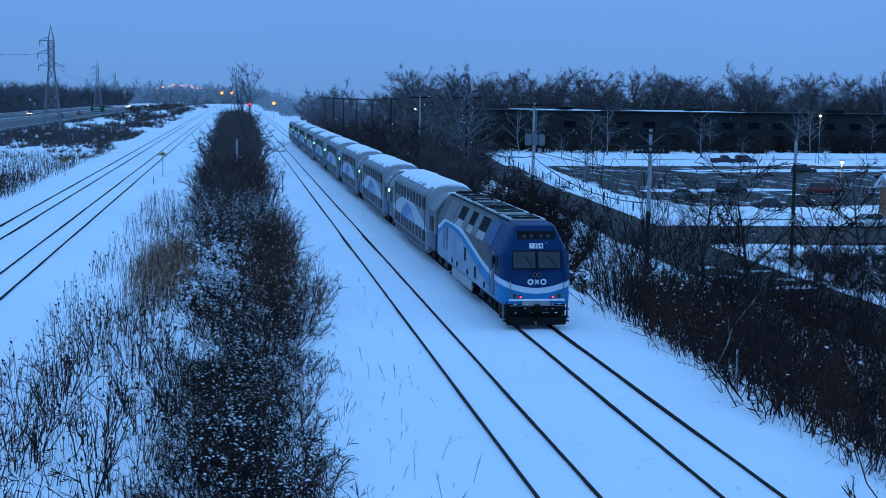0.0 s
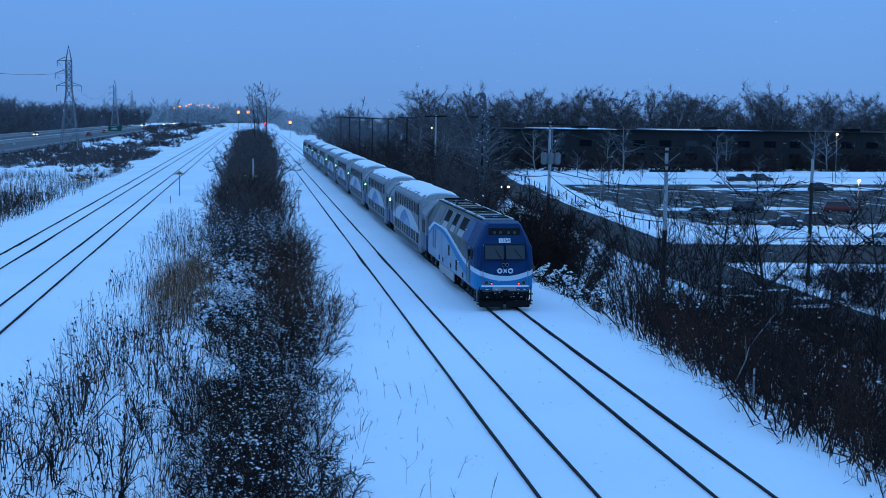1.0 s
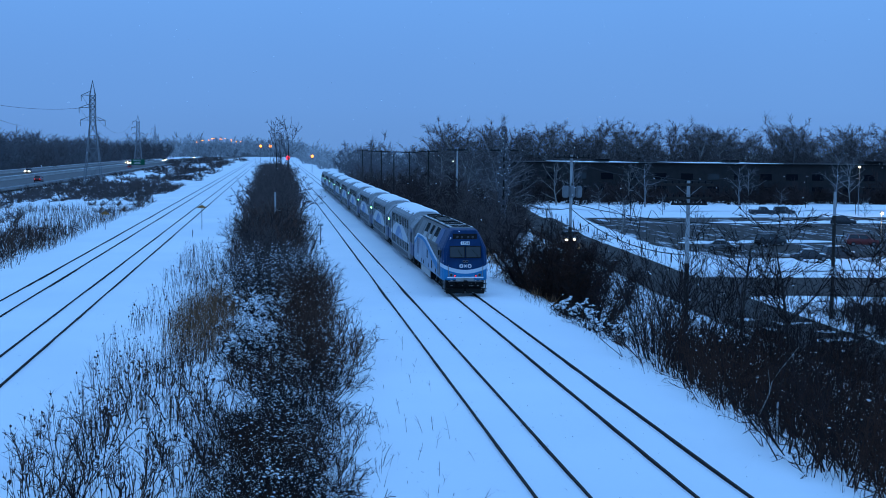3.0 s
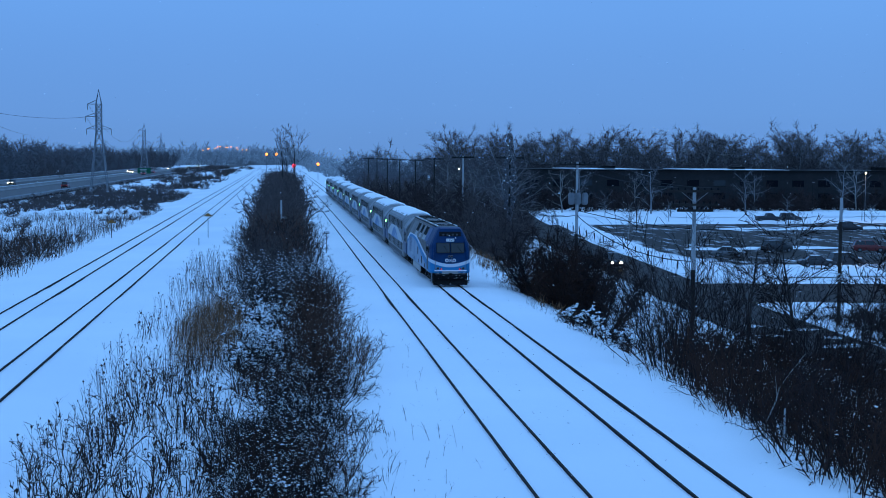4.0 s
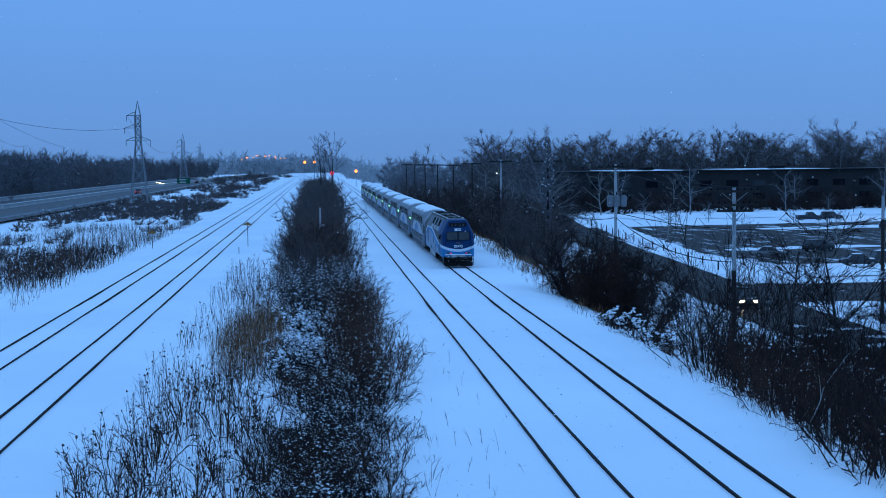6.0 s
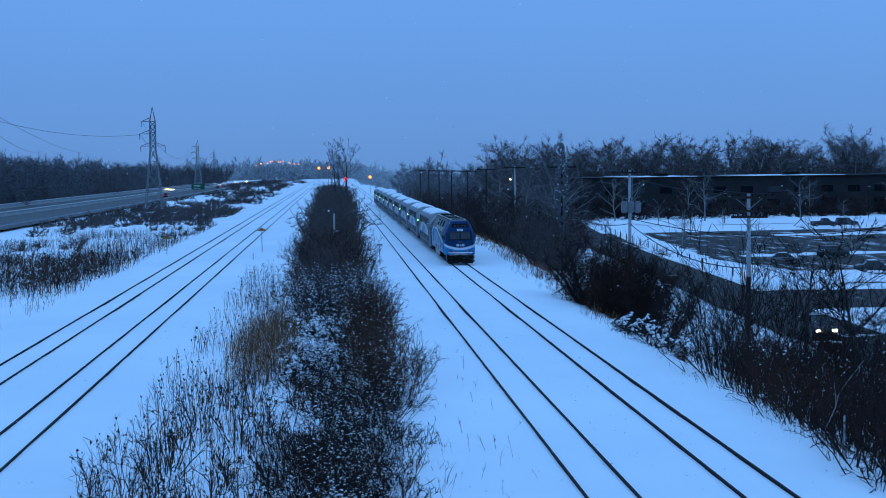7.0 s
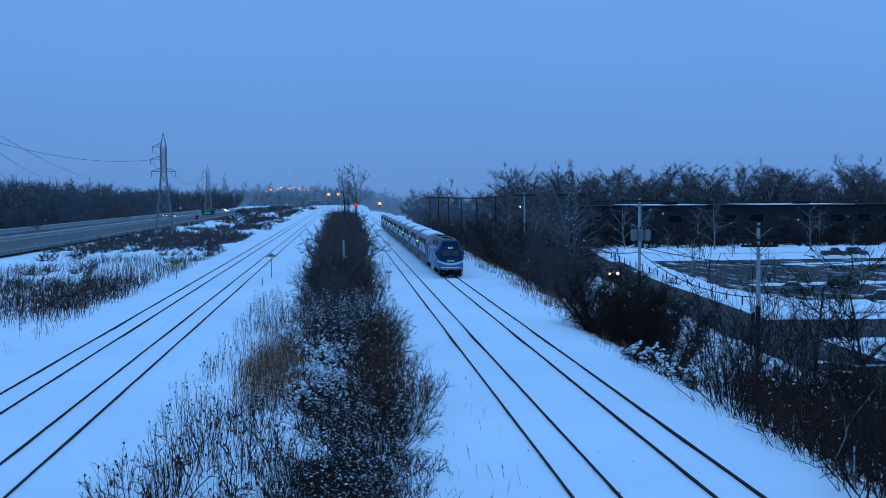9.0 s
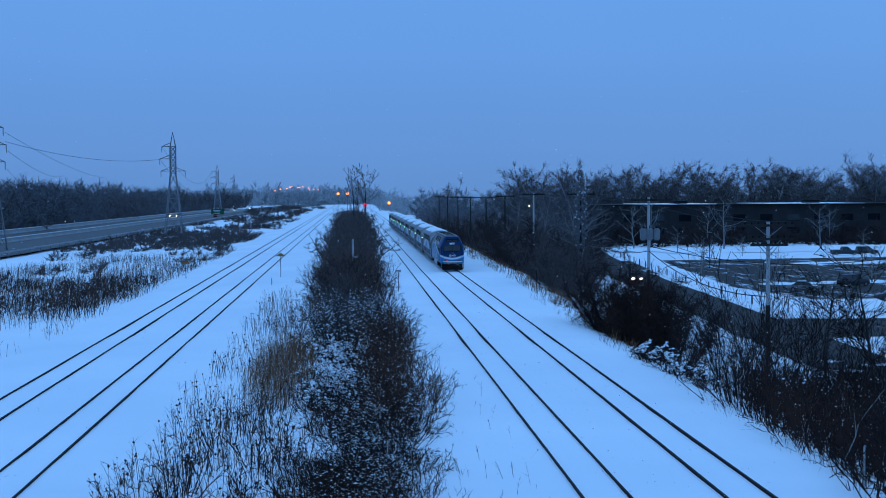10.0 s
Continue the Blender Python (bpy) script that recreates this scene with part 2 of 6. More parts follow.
# ---------------------------------------------------------------- the train
def locomotive_paint():
    """Navy nose with a smiling white stripe, which climbs along the side over pale blue; taupe grey above."""
    k = Mat("locomotive_paint", (0.02, 0.06, 0.25), 0.4, 0, 0.14)
    sep = k.t.nodes.new("ShaderNodeSeparateXYZ")
    k.link(k.coord(), sep.inputs[0])
    x, y, z = sep.outputs

    def step(a, b, v):
        n = k.t.nodes.new("ShaderNodeMapRange")
        n.interpolation_type = "SMOOTHSTEP"
        n.inputs[1].default_value, n.inputs[2].default_value = a, b
        k.link(v, n.inputs[0])
        return n.outputs[0]

    smile = k.math("MULTIPLY", k.math("POWER", k.math("ABSOLUTE", x), 2.0), 0.17)
    rise = k.math("MULTIPLY", step(1.0, 13.5, y), 1.25)
    fall = k.math("MULTIPLY", step(15.5, 19.5, y), -0.75)
    line = k.math("ADD", k.math("ADD", k.math("ADD", smile, 1.50), rise), fall)
    h = k.math("SUBTRACT", z, line)
    grime, fine = k.noise(1.1, 5), k.noise(9, 4)
    navy = k.ramp(grime, [(0.3, (0.001, 0.026, 0.085)), (0.7, (0.002, 0.041, 0.125))])
    taupe = k.ramp(grime, [(0.3, (0.075, 0.07, 0.064)), (0.7, (0.125, 0.114, 0.104))])
    pale = k.ramp(grime, [(0.3, (0.21, 0.27, 0.36)), (0.7, (0.34, 0.41, 0.49))])
    sky = k.mix(grime, (0.012, 0.17, 0.36), (0.028, 0.25, 0.47))
    cab = k.math("GREATER_THAN", k.math("ADD", y, k.math("MULTIPLY", z, -0.6)), 1.6)
    upper = k.mix(cab, navy, taupe)
    band = k.math("LESS_THAN", k.math("ADD", h, k.math("MULTIPLY", step(3, 14, y), -0.30)), -0.62)
    lower = k.mix(k.math("MULTIPLY", band, step(1.5, 4.5, y)), sky, pale)
    below = k.mix(k.math("GREATER_THAN", h, -0.10), lower, (0.62, 0.67, 0.72))
    c = k.mix(k.math("GREATER_THAN", h, 0.14), below, upper)
    k.colour(k.mix(k.math("MULTIPLY", fine, 0.10), c, (0.06, 0.06, 0.065)))
    k.rough(k.ramp(fine, [(0.3, 0.38), (0.7, 0.6)]))
    return k.m


def coach_paint():
    """Brushed grey with a white peak between the window rows and two blue arcs over it."""
    k = Mat("coach_paint", (0.3, 0.31, 0.32), 0.4, 0.3)
    sep = k.t.nodes.new("ShaderNodeSeparateXYZ")
    k.link(k.coord(), sep.inputs[0])
    x, y, z = sep.outputs

    def peak(mid, half, base, top):
        d = k.math("DIVIDE", k.math("ABSOLUTE", k.math("SUBTRACT", y, mid)), half)
        s = k.math("SUBTRACT", 1.0, k.math("POWER", d, 1.7))
        edge = k.math("MULTIPLY_ADD", s, top - base, base)
        return k.math("MULTIPLY", k.math("LESS_THAN", z, edge), k.math("GREATER_THAN", z, base))

    grime, fine = k.noise(0.9, 5), k.noise(7, 4)
    grey = k.ramp(grime, [(0.3, (0.145, 0.15, 0.155)), (0.7, (0.24, 0.245, 0.25))])
    c = k.mix(peak(12.6, 9.5, 1.75, 3.10), grey, (0.60, 0.63, 0.67))
    c = k.mix(peak(12.8, 3.9, 1.70, 2.75), c, (0.13, 0.25, 0.46))
    c = k.mix(peak(11.4, 2.0, 1.70, 2.25), c, (0.30, 0.42, 0.60))
    ends = k.math("GREATER_THAN", k.math("ABSOLUTE", k.math("SUBTRACT", y, 12.0)), 9.3)
    low = k.math("LESS_THAN", z, 1.95)
    c = k.mix(k.math("MULTIPLY", ends, low), c, (0.028, 0.055, 0.13))
    k.colour(k.mix(k.math("MULTIPLY", fine, 0.3), c, (0.10, 0.10, 0.105)))
    k.rough(k.ramp(fine, [(0.3, 0.35), (0.7, 0.6)]))
    return k.m


LOCO_PAINT, COACH_PAINT = locomotive_paint(), coach_paint()
TAUPE = varied("grey_roof_panel", (0.10, 0.098, 0.094), (0.18, 0.175, 0.168), 3, 0.5, 0.1, 0.005)
PALE_PANEL = varied("pale_roof_panel", (0.27, 0.27, 0.265), (0.42, 0.42, 0.41), 3, 0.5, 0.1, 0.005)
GRILLE = varied("black_grille", (0.005, 0.005, 0.006), (0.016, 0.016, 0.018), 12, 0.7, 0.6, 0.01, spec=0.1)
BOARD = Mat("white_board", (0.75, 0.76, 0.76), 0.5).m
INK = Mat("black_ink", (0.012, 0.012, 0.014), 0.6).m
LOGO = varied("pale_vinyl", (0.55, 0.57, 0.60), (0.68, 0.70, 0.72), 5, 0.5, 0)
NAVY = varied("navy_panel", (0.002, 0.040, 0.130), (0.004, 0.060, 0.18), 2, 0.45, 0)
SKIRT = varied("dark_grey_skirt", (0.04, 0.042, 0.048), (0.085, 0.088, 0.095), 4, 0.6, 0.1, 0.004)
DOOR_BLUE = varied("navy_door", (0.02, 0.04, 0.10), (0.04, 0.075, 0.17), 3, 0.4, 0)


def ring(half, y_of):
    pts = [(h, y_of(z), z) for h, z in half]
    return [(-a, b, c) for a, b, c in reversed(pts)] + pts


def lettering(text, size, material, m, parent, name="lettering"):
    cu = bpy.data.curves.new(name, "FONT")
    cu.body, cu.size, cu.extrude = text, size, 0.004
    cu.align_x = cu.align_y = "CENTER"
    tmp = bpy.data.objects.new("tmp", cu)
    scene.collection.objects.link(tmp)
    me = bpy.data.meshes.new_from_object(tmp.evaluated_get(bpy.context.evaluated_depsgraph_get()))
    bpy.data.objects.remove(tmp)
    me.materials.clear()
    me.materials.append(material)
    ob = part(name, me, material, parent)
    ob.matrix_basis = m
    return ob


def wheel_disc(bm, y, side=0.78):
    add_rod(bm, (side - 0.06, y, 0.46), (side + 0.06, y, 0.46), 0.46, n=16)
    return bm


def bogie(y0, y1, parent):
    """A truck with side frames, axle boxes, springs and two wheel sets."""
    bm = bmesh.new()
    for s in (-1, 1):
        add_box(bm, s * 1.02 - 0.09, s * 1.02 + 0.09, y0 - 0.35, y1 + 0.35, 0.58, 0.80, 0.03)
        add_box(bm, s * 1.05 - 0.12, s * 1.05 + 0.12, (y0 + y1) / 2 - 0.4, (y0 + y1) / 2 + 0.4, 0.35, 0.62, 0.03)
        for y in (y0, y1):
            add_box(bm, s * 1.10 - 0.12, s * 1.10 + 0.12, y - 0.2, y + 0.2, 0.34, 0.62, 0.03)
    add_box(bm, -1.0, 1.0, (y0 + y1) / 2 - 0.3, (y0 + y1) / 2 + 0.3, 0.5, 0.85)
    b = part("bogie", bm, BLACK, parent, "snow-dusted black truck frame")
    for y in (y0, y1):
        for s in (-0.78, 0.78):
            part("wheel", wheel_disc(bmesh.new(), y, s), BLACK, b)


LOCO_LONG = 19.2


def build_locomotive():
    t = thing("locomotive", "blue and grey passenger locomotive with red tail lights", "locomotive")
    full = [(1.40, 0.92), (1.475, 1.02), (1.475, 2.2), (1.46, 3.0), (1.18, 3.62), (0.94, 4.12), (0.80, 4.26)]
    face = [(1.16, 0.98), (1.22, 1.06), (1.24, 2.2), (1.20, 3.05), (0.99, 3.62), (0.80, 4.10), (0.72, 4.20)]
    mid = [(a * 0.35 + b * 0.65, z * 0.5 + w * 0.5) for (a, z), (b, w) in zip(face, full)]

    def rake(off):
        return lambda z: off + max(0.0, z - 2.3) * 0.26

    secs = [ring(face, rake(0.0)), ring(mid, rake(0.16)), ring(full, rake(0.5))]
    secs += [ring(full, lambda z, y=y: y) for y in (2.2, 5, 9, 13, 17, LOCO_LONG - 0.3)]
    secs.append(ring([(h * 0.96, z * 0.99) for h, z in full], lambda z: LOCO_LONG))
    body = part("body", loft(secs), LOCO_PAINT, t, "navy nose, white stripe, pale blue and taupe sides")
    # nose fittings; the rake of the upper face
    def face_y(z):
        return max(0.0, z - 2.3) * 0.26

    def raked(x0, x1, z0, z1, deep, name, material, label="", out=0.012, parent=t):
        bm = bmesh.new()
        v = []
        for d in (-out, deep):
            v.append([bm.verts.new((x, face_y(z) + d, z)) for x, z in ((x0, z0), (x1, z0), (x1, z1), (x0, z1))])
        bm.faces.new(v[0])
        for i in range(4):
            bm.faces.new((v[0][i], v[0][(i + 1) % 4], v[1][(i + 1) % 4], v[1][i]))
        return part(name, bm, material, parent, label)

    for s in (-1, 1):
        c = s * 0.525
        w = raked(c - 0.47, c + 0.47, 2.47, 3.15, 0.02, "windscreen", SCREEN, "dim grey windscreen pane", 0.014)
        for a in ((c - 0.50, c + 0.50, 2.43, 2.475), (c - 0.50, c + 0.50, 3.145, 3.19), (c - 0.50, c - 0.465, 2.43, 3.19), (c + 0.465, c + 0.50, 2.43, 3.19)):
            raked(*a, 0.02, "seal", BLACK, "", 0.022, w)
        bm = rod((c + 0.32, face_y(2.5) - 0.04, 2.50), (c - 0.05 * s, face_y(2.95) - 0.04, 2.95), 0.014, n=5)
        part("wiper", bm, BLACK, w)
    grille = raked(-0.80, 0.80, 3.64, 3.98, 0.02, "roof_light_recess", BLACK, "black recess with lamps above the number board", 0.012)
    for x in (-0.5, -0.2, 0.2, 0.5):
        part("lamp", ball((x, face_y(3.76) - 0.03, 3.76), 0.085, 1, 0.5, 1), SKIRT, grille)
    board = raked(-0.29, 0.29, 3.27, 3.48, 0.02, "number_board", BOARD, "white number board with dark digits", 0.014)
    lettering("1354", 0.25, INK, pose(0, face_y(3.375) - 0.022, 3.375, 90 - 14.6), board)
    for s in (-1, 1):
        hl = part("headlight", rod((s * 0.09, -0.05, 2.20), (s * 0.09, 0.02, 2.20), 0.085, n=14), STEEL, t, "unlit round headlight")
        part("lens", rod((s * 0.09, -0.058, 2.20), (s * 0.09, -0.045, 2.20), 0.065, n=14), GLASS, hl)
        ml = part("marker_light", rod((s * 0.68, -0.045, 1.27), (s * 0.68, 0.02, 1.27), 0.042, n=14), RED_LAMP, t, "glowing red tail light")
        part("bezel", rod((s * 0.68, -0.03, 1.27), (s * 0.68, 0.03, 1.27), 0.075, n=14), BLACK, ml)
        dl = part("ditch_light", rod((s * 0.93, -0.05, 1.32), (s * 0.93, 0.05, 1.32), 0.11, n=14), STEEL, t, "unlit round ditch light")
        part("lens", rod((s * 0.93, -0.058, 1.32), (s * 0.93, -0.045, 1.32), 0.085, n=14), SCREEN, dl)
        part("handrail", rod((s * 1.12, -0.09, 1.2), (s * 1.12, -0.09, 1.95), 0.018, n=6), STEEL, t)
        part("mirror", box(s * 1.60 - 0.05, s * 1.60 + 0.05, 1.3, 1.42, 2.5, 2.85, 0.02), BLACK, t)
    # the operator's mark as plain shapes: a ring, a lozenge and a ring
    for x, inner in ((-0.27, 0.055), (0.27, 0.065)):
        bm = bmesh.new()
        n = 20
        lay = [[bm.verts.new((x + r * math.cos(a), -0.014, 1.90 + r * math.sin(a))) for a in (2 * math.pi * i / n for i in range(n))] for r in (inner, 0.135)]
        for i in range(n):
            bm.faces.new((lay[0][i], lay[0][(i + 1) % n], lay[1][(i + 1) % n], lay[1][i]))
        part("emblem", bm, LOGO, t, "pale round emblem")
    bm = bmesh.new()
    bm.faces.new([bm.verts.new((a, -0.014, 1.90 + b)) for a, b in ((-0.10, -0.13), (0.0, -0.05), (0.10, -0.13), (0.06, 0.0), (0.10, 0.13), (0.0, 0.05), (-0.10, 0.13), (-0.06, 0.0))])
    part("emblem", bm, LOGO, t, "pale pointed emblem")
    # under the nose
    part("ledge", box(-1.18, 1.18, -0.16, 0.3, 1.12, 1.19, 0.02), SNOW, t, "snow-topped step over the pilot")
    part("end_plate", box(-0.62, 0.56, -0.10, 0.2, 0.90, 1.115, 0.01), PALE_PANEL, t, "pale grey end plate")
    pilot = part("pilot", loft([ring([(1.15, 0.22), (1.25, 0.5), (1.25, 1.10)], lambda z: 0.12 + 0.15 * (1 - z)), ring([(1.2, 0.22), (1.32, 0.5), (1.32, 1.10)], lambda z: 1.5)]), BLACK, t, "black snow-caked pilot")
    part("coupler", box(-0.13, 0.13, -0.42, 0.5, 0.72, 0.98, 0.04), BLACK, t, "black knuckle coupler")
    part("uncoupling_lever", rod((-1.15, -0.12, 0.92), (1.15, -0.12, 0.92), 0.022, n=6), STEEL, pilot)
    for s in (-1, 1):
        part("draft_pocket", box(s * 0.30 - 0.12, s * 0.30 + 0.12, -0.14, 0.2, 0.62, 0.90, 0.03), BLACK, pilot)
        part("jumper_box", box(s * 0.90 - 0.13, s * 0.90 + 0.13, -0.10, 0.2, 0.70, 0.92, 0.03), BLACK, pilot)
        part("plough_wing", box(s * 0.66 - 0.60, s * 0.66 + 0.60, -0.06, 0.1, 0.10, 0.42, 0.03), BLACK, pilot)
        part("step_rail", rod((s * 1.28, -0.08, 0.30), (s * 1.28, -0.08, 1.10), 0.02, n=6), BLACK, t)
        part("footboard", box(s * 1.22 - 0.16, s * 1.22 + 0.16, -0.12, 0.15, 0.24, 0.28), BLACK, t)
    rnd = random.Random(4)
    for i in range(6):
        x = (-1.0, -0.78, -0.45, 0.45, 0.78, 1.0)[i]
        bm = bmesh.new()
        pts = [Vector((x + 0.1 * math.sin(a), 0.05 - 0.14 * math.sin(a * 0.5), 0.95 - 0.55 * a / 3.1 + (0.18 if a > 2.5 else 0))) for a in (0, 0.8, 1.6, 2.4, 3.1)]
        for a, b in zip(pts, pts[1:]):
            add_rod(bm, a, b, 0.028, n=6)
        part("air_hose", bm, BLACK, pilot)
    for i in range(16):
        x, z = rnd.uniform(-1.1, 1.1), rnd.choice((0.98, 0.8, 0.62, 0.5))
        part("snow_lump", ball((x, rnd.uniform(-0.12, 0.0), z), rnd.uniform(0.02, 0.05), 2.0, 1, 0.5), SNOW, pilot)
    for s in (-1, 1):
        for z in (0.35, 0.68):
            part("step", box(s * 1.34 - 0.12, s * 1.34 + 0.12, 0.25, 0.65, z, z + 0.05), BLACK, t)
        part("step_hanger", box(s * 1.36 - 0.03, s * 1.36 + 0.03, 0.22, 0.27, 0.33, 1.0), STEEL, t)
        # side skirt, cab door, windows and vents
        part("skirt", box(s * 1.44 - 0.03, s * 1.44 + 0.03, 7.6, 13.6, 0.45, 0.95, 0.02), PALE_PANEL, t)
        part("fuel_tank", box(s * 1.2 - 0.2, s * 1.2 + 0.2, 7.8, 12.6, 0.30, 0.9, 0.06), BLACK, t)
        d = part("cab_door", box(s * 1.478 - 0.008, s * 1.478 + 0.008, 1.75, 2.45, 1.05, 2.95, 0.0), TAUPE, t, "narrow grey cab door")
        part("door_window", box(s * 1.482 - 0.01, s * 1.482 + 0.01, 1.87, 2.33, 2.2, 2.8), GLASS, d)
        for y in (1.66, 2.54):
            part("grab_rail", rod((s * 1.53, y, 1.15), (s * 1.53, y, 2.75), 0.02, n=6), STEEL, t)
        part("side_window", box(s * 1.475 - 0.012, s * 1.475 + 0.012, 0.95, 1.5, 2.35, 2.85), GLASS, t)
        for y, z0, z1 in ((9.3, 1.7, 2.3), (15.3, 1.55, 2.75), (16.2, 1.55, 2.75), (6.4, 1.2, 1.75)):
            part("side_vent", box(s * 1.478 - 0.008, s * 1.478 + 0.008, y, y + 0.5, z0, z1), GRILLE if z1 < 2.5 else DOOR_BLUE, t)
        for y in (4.0, 8.6, 11.8, 13.4):
            part("hatch", box(s * 1.478 - 0.006, s * 1.478 + 0.006, y, y + 0.42, 1.10, 1.36), GRILLE, t)
        # sloped radiator panels between the side and the roof
        for i, (y, long, dark) in enumerate(((2.9, 2.0, 0), (5.1, 1.9, 1), (7.2, 1.0, 0), (8.4, 1.4, 1), (10.0, 1.1, 0), (11.3, 1.8, 1), (13.3, 0.8, 0), (14.3, 2.6, 2))):
            bm = bmesh.new()
            q = []
            for off in (0.02, -0.03):
                q.append([bm.verts.new((s * (1.46 - 0.28 * (z - 3.0) / 0.62 + off if z < 3.62 else 1.18 - 0.24 * (z - 3.62) / 0.5 + off), yy, z)) for yy, z in ((y, 3.1), (y + long, 3.1), (y + long, 3.62), (y + long, 4.08), (y, 4.08), (y, 3.62))])
            for f in q:
                bm.faces.new((f[0], f[1], f[2], f[5]))
                bm.faces.new((f[5], f[2], f[3], f[4]))
            for j in range(6):
                bm.faces.new((q[0][j], q[0][(j + 1) % 6], q[1][(j + 1) % 6], q[1][j]))
            panel = part("roof_panel", bm, NAVY if i == 0 else (TAUPE, PALE_PANEL, TAUPE)[dark], t)
            if dark == 1:
                bm = bmesh.new()
                q = [[bm.verts.new((s * ((1.18 - 0.48 * (z - 3.62) if z > 3.62 else 1.18 + 0.452 * (3.62 - z)) + off), yy, z)) for yy, z in ((y + 0.04, 3.45), (y + long - 0.04, 3.45), (y + long - 0.04, 4.07), (y + 0.04, 4.07))] for off in (0.045, 0.0)]
                for f in q:
                    bm.faces.new(f)
                for j in range(4):
                    bm.faces.new((q[0][j], q[0][(j + 1) % 4], q[1][(j + 1) % 4], q[1][j]))
                part("radiator_grille", bm, GRILLE, panel, "black radiator opening")
                for k in range(1, 4):
                    yy = y + 0.1 + (long - 0.2) * k / 4
                    part("louvre", rod((s * 1.235, yy, 3.60), (s * 1.02, yy, 4.05), 0.014, n=4), BLACK, panel)
    # roof gear
    for i, y in enumerate((1.9, 5.4, 8.8, 12.2, 15.6)):
        long = 2.9 if i else 2.6
        pale = i != 2
        fr = part("roof_hatch", box(-0.78, 0.78, y, y + long, 4.24, 4.33, 0.03), PALE_PANEL if pale else TAUPE, t, "pale framed roof hatch")
        part("roof_grille", box(-0.60, 0.60, y + 0.25, y + long - 0.25, 4.325, 4.345), GRILLE, fr)
        for k in range(1, 4):
            yy = y + long * k / 4
            part("crossbar", box(-0.62, 0.62, yy - 0.05, yy + 0.05, 4.34, 4.375), PALE_PANEL if k == 2 else BLACK, fr)
        for s in (-1, 1):
            part("snow_strip", box(s * 0.72 - 0.03, s * 0.72 + 0.03, y + 0.1, y + long - 0.1, 4.33, 4.355, 0.01), SNOW, fr)
    # fans, ducts and cable runs between the hatches
    for y in (3.2, 6.9, 10.3, 16.9):
        for s in (-0.36, 0.36):
            fan = part("roof_fan", rod((s, y, 4.33), (s, y, 4.385), 0.28, n=14), GRILLE, t, "round black roof fan")
            part("fan_rim", rod((s, y, 4.33), (s, y, 4.365), 0.34, n=14), PALE_PANEL, fan)
    for y, w, h in ((4.6, 0.5, 0.03), (8.3, 0.62, 0.06), (11.8, 0.45, 0.04), (18.5, 0.5, 0.07)):
        part("roof_box", box(-w, w, y, y + 0.5, 4.26, 4.33 + h, 0.04), BLACK if h > 0.05 else PALE_PANEL, t)
    for s in (-1, 1):
        part("cable_run", rod((s * 0.84, 2.2, 4.27), (s * 0.84, 18.6, 4.27), 0.035, n=6), BLACK, t)
    panto = part("pantograph", rod((-0.55, 14.9, 4.42), (0.55, 14.9, 4.42), 0.04), BLACK, t, "folded black pantograph")
    for s in (-1, 1):
        part("arm", rod((s * 0.5, 12.6, 4.46), (s * 0.35, 14.9, 4.42), 0.03, n=6), BLACK, panto)
        part("insulator", rod((s * 0.5, 13.4, 4.33), (s * 0.5, 13.4, 4.44), 0.06), BLACK, panto)
    bogie(3.0, 5.8, t)
    bogie(14.0, 16.8, t)
    return t


COACH_LONG, COACH_STEP, TRAIN_GAP = 23.9, 24.65, 19.75


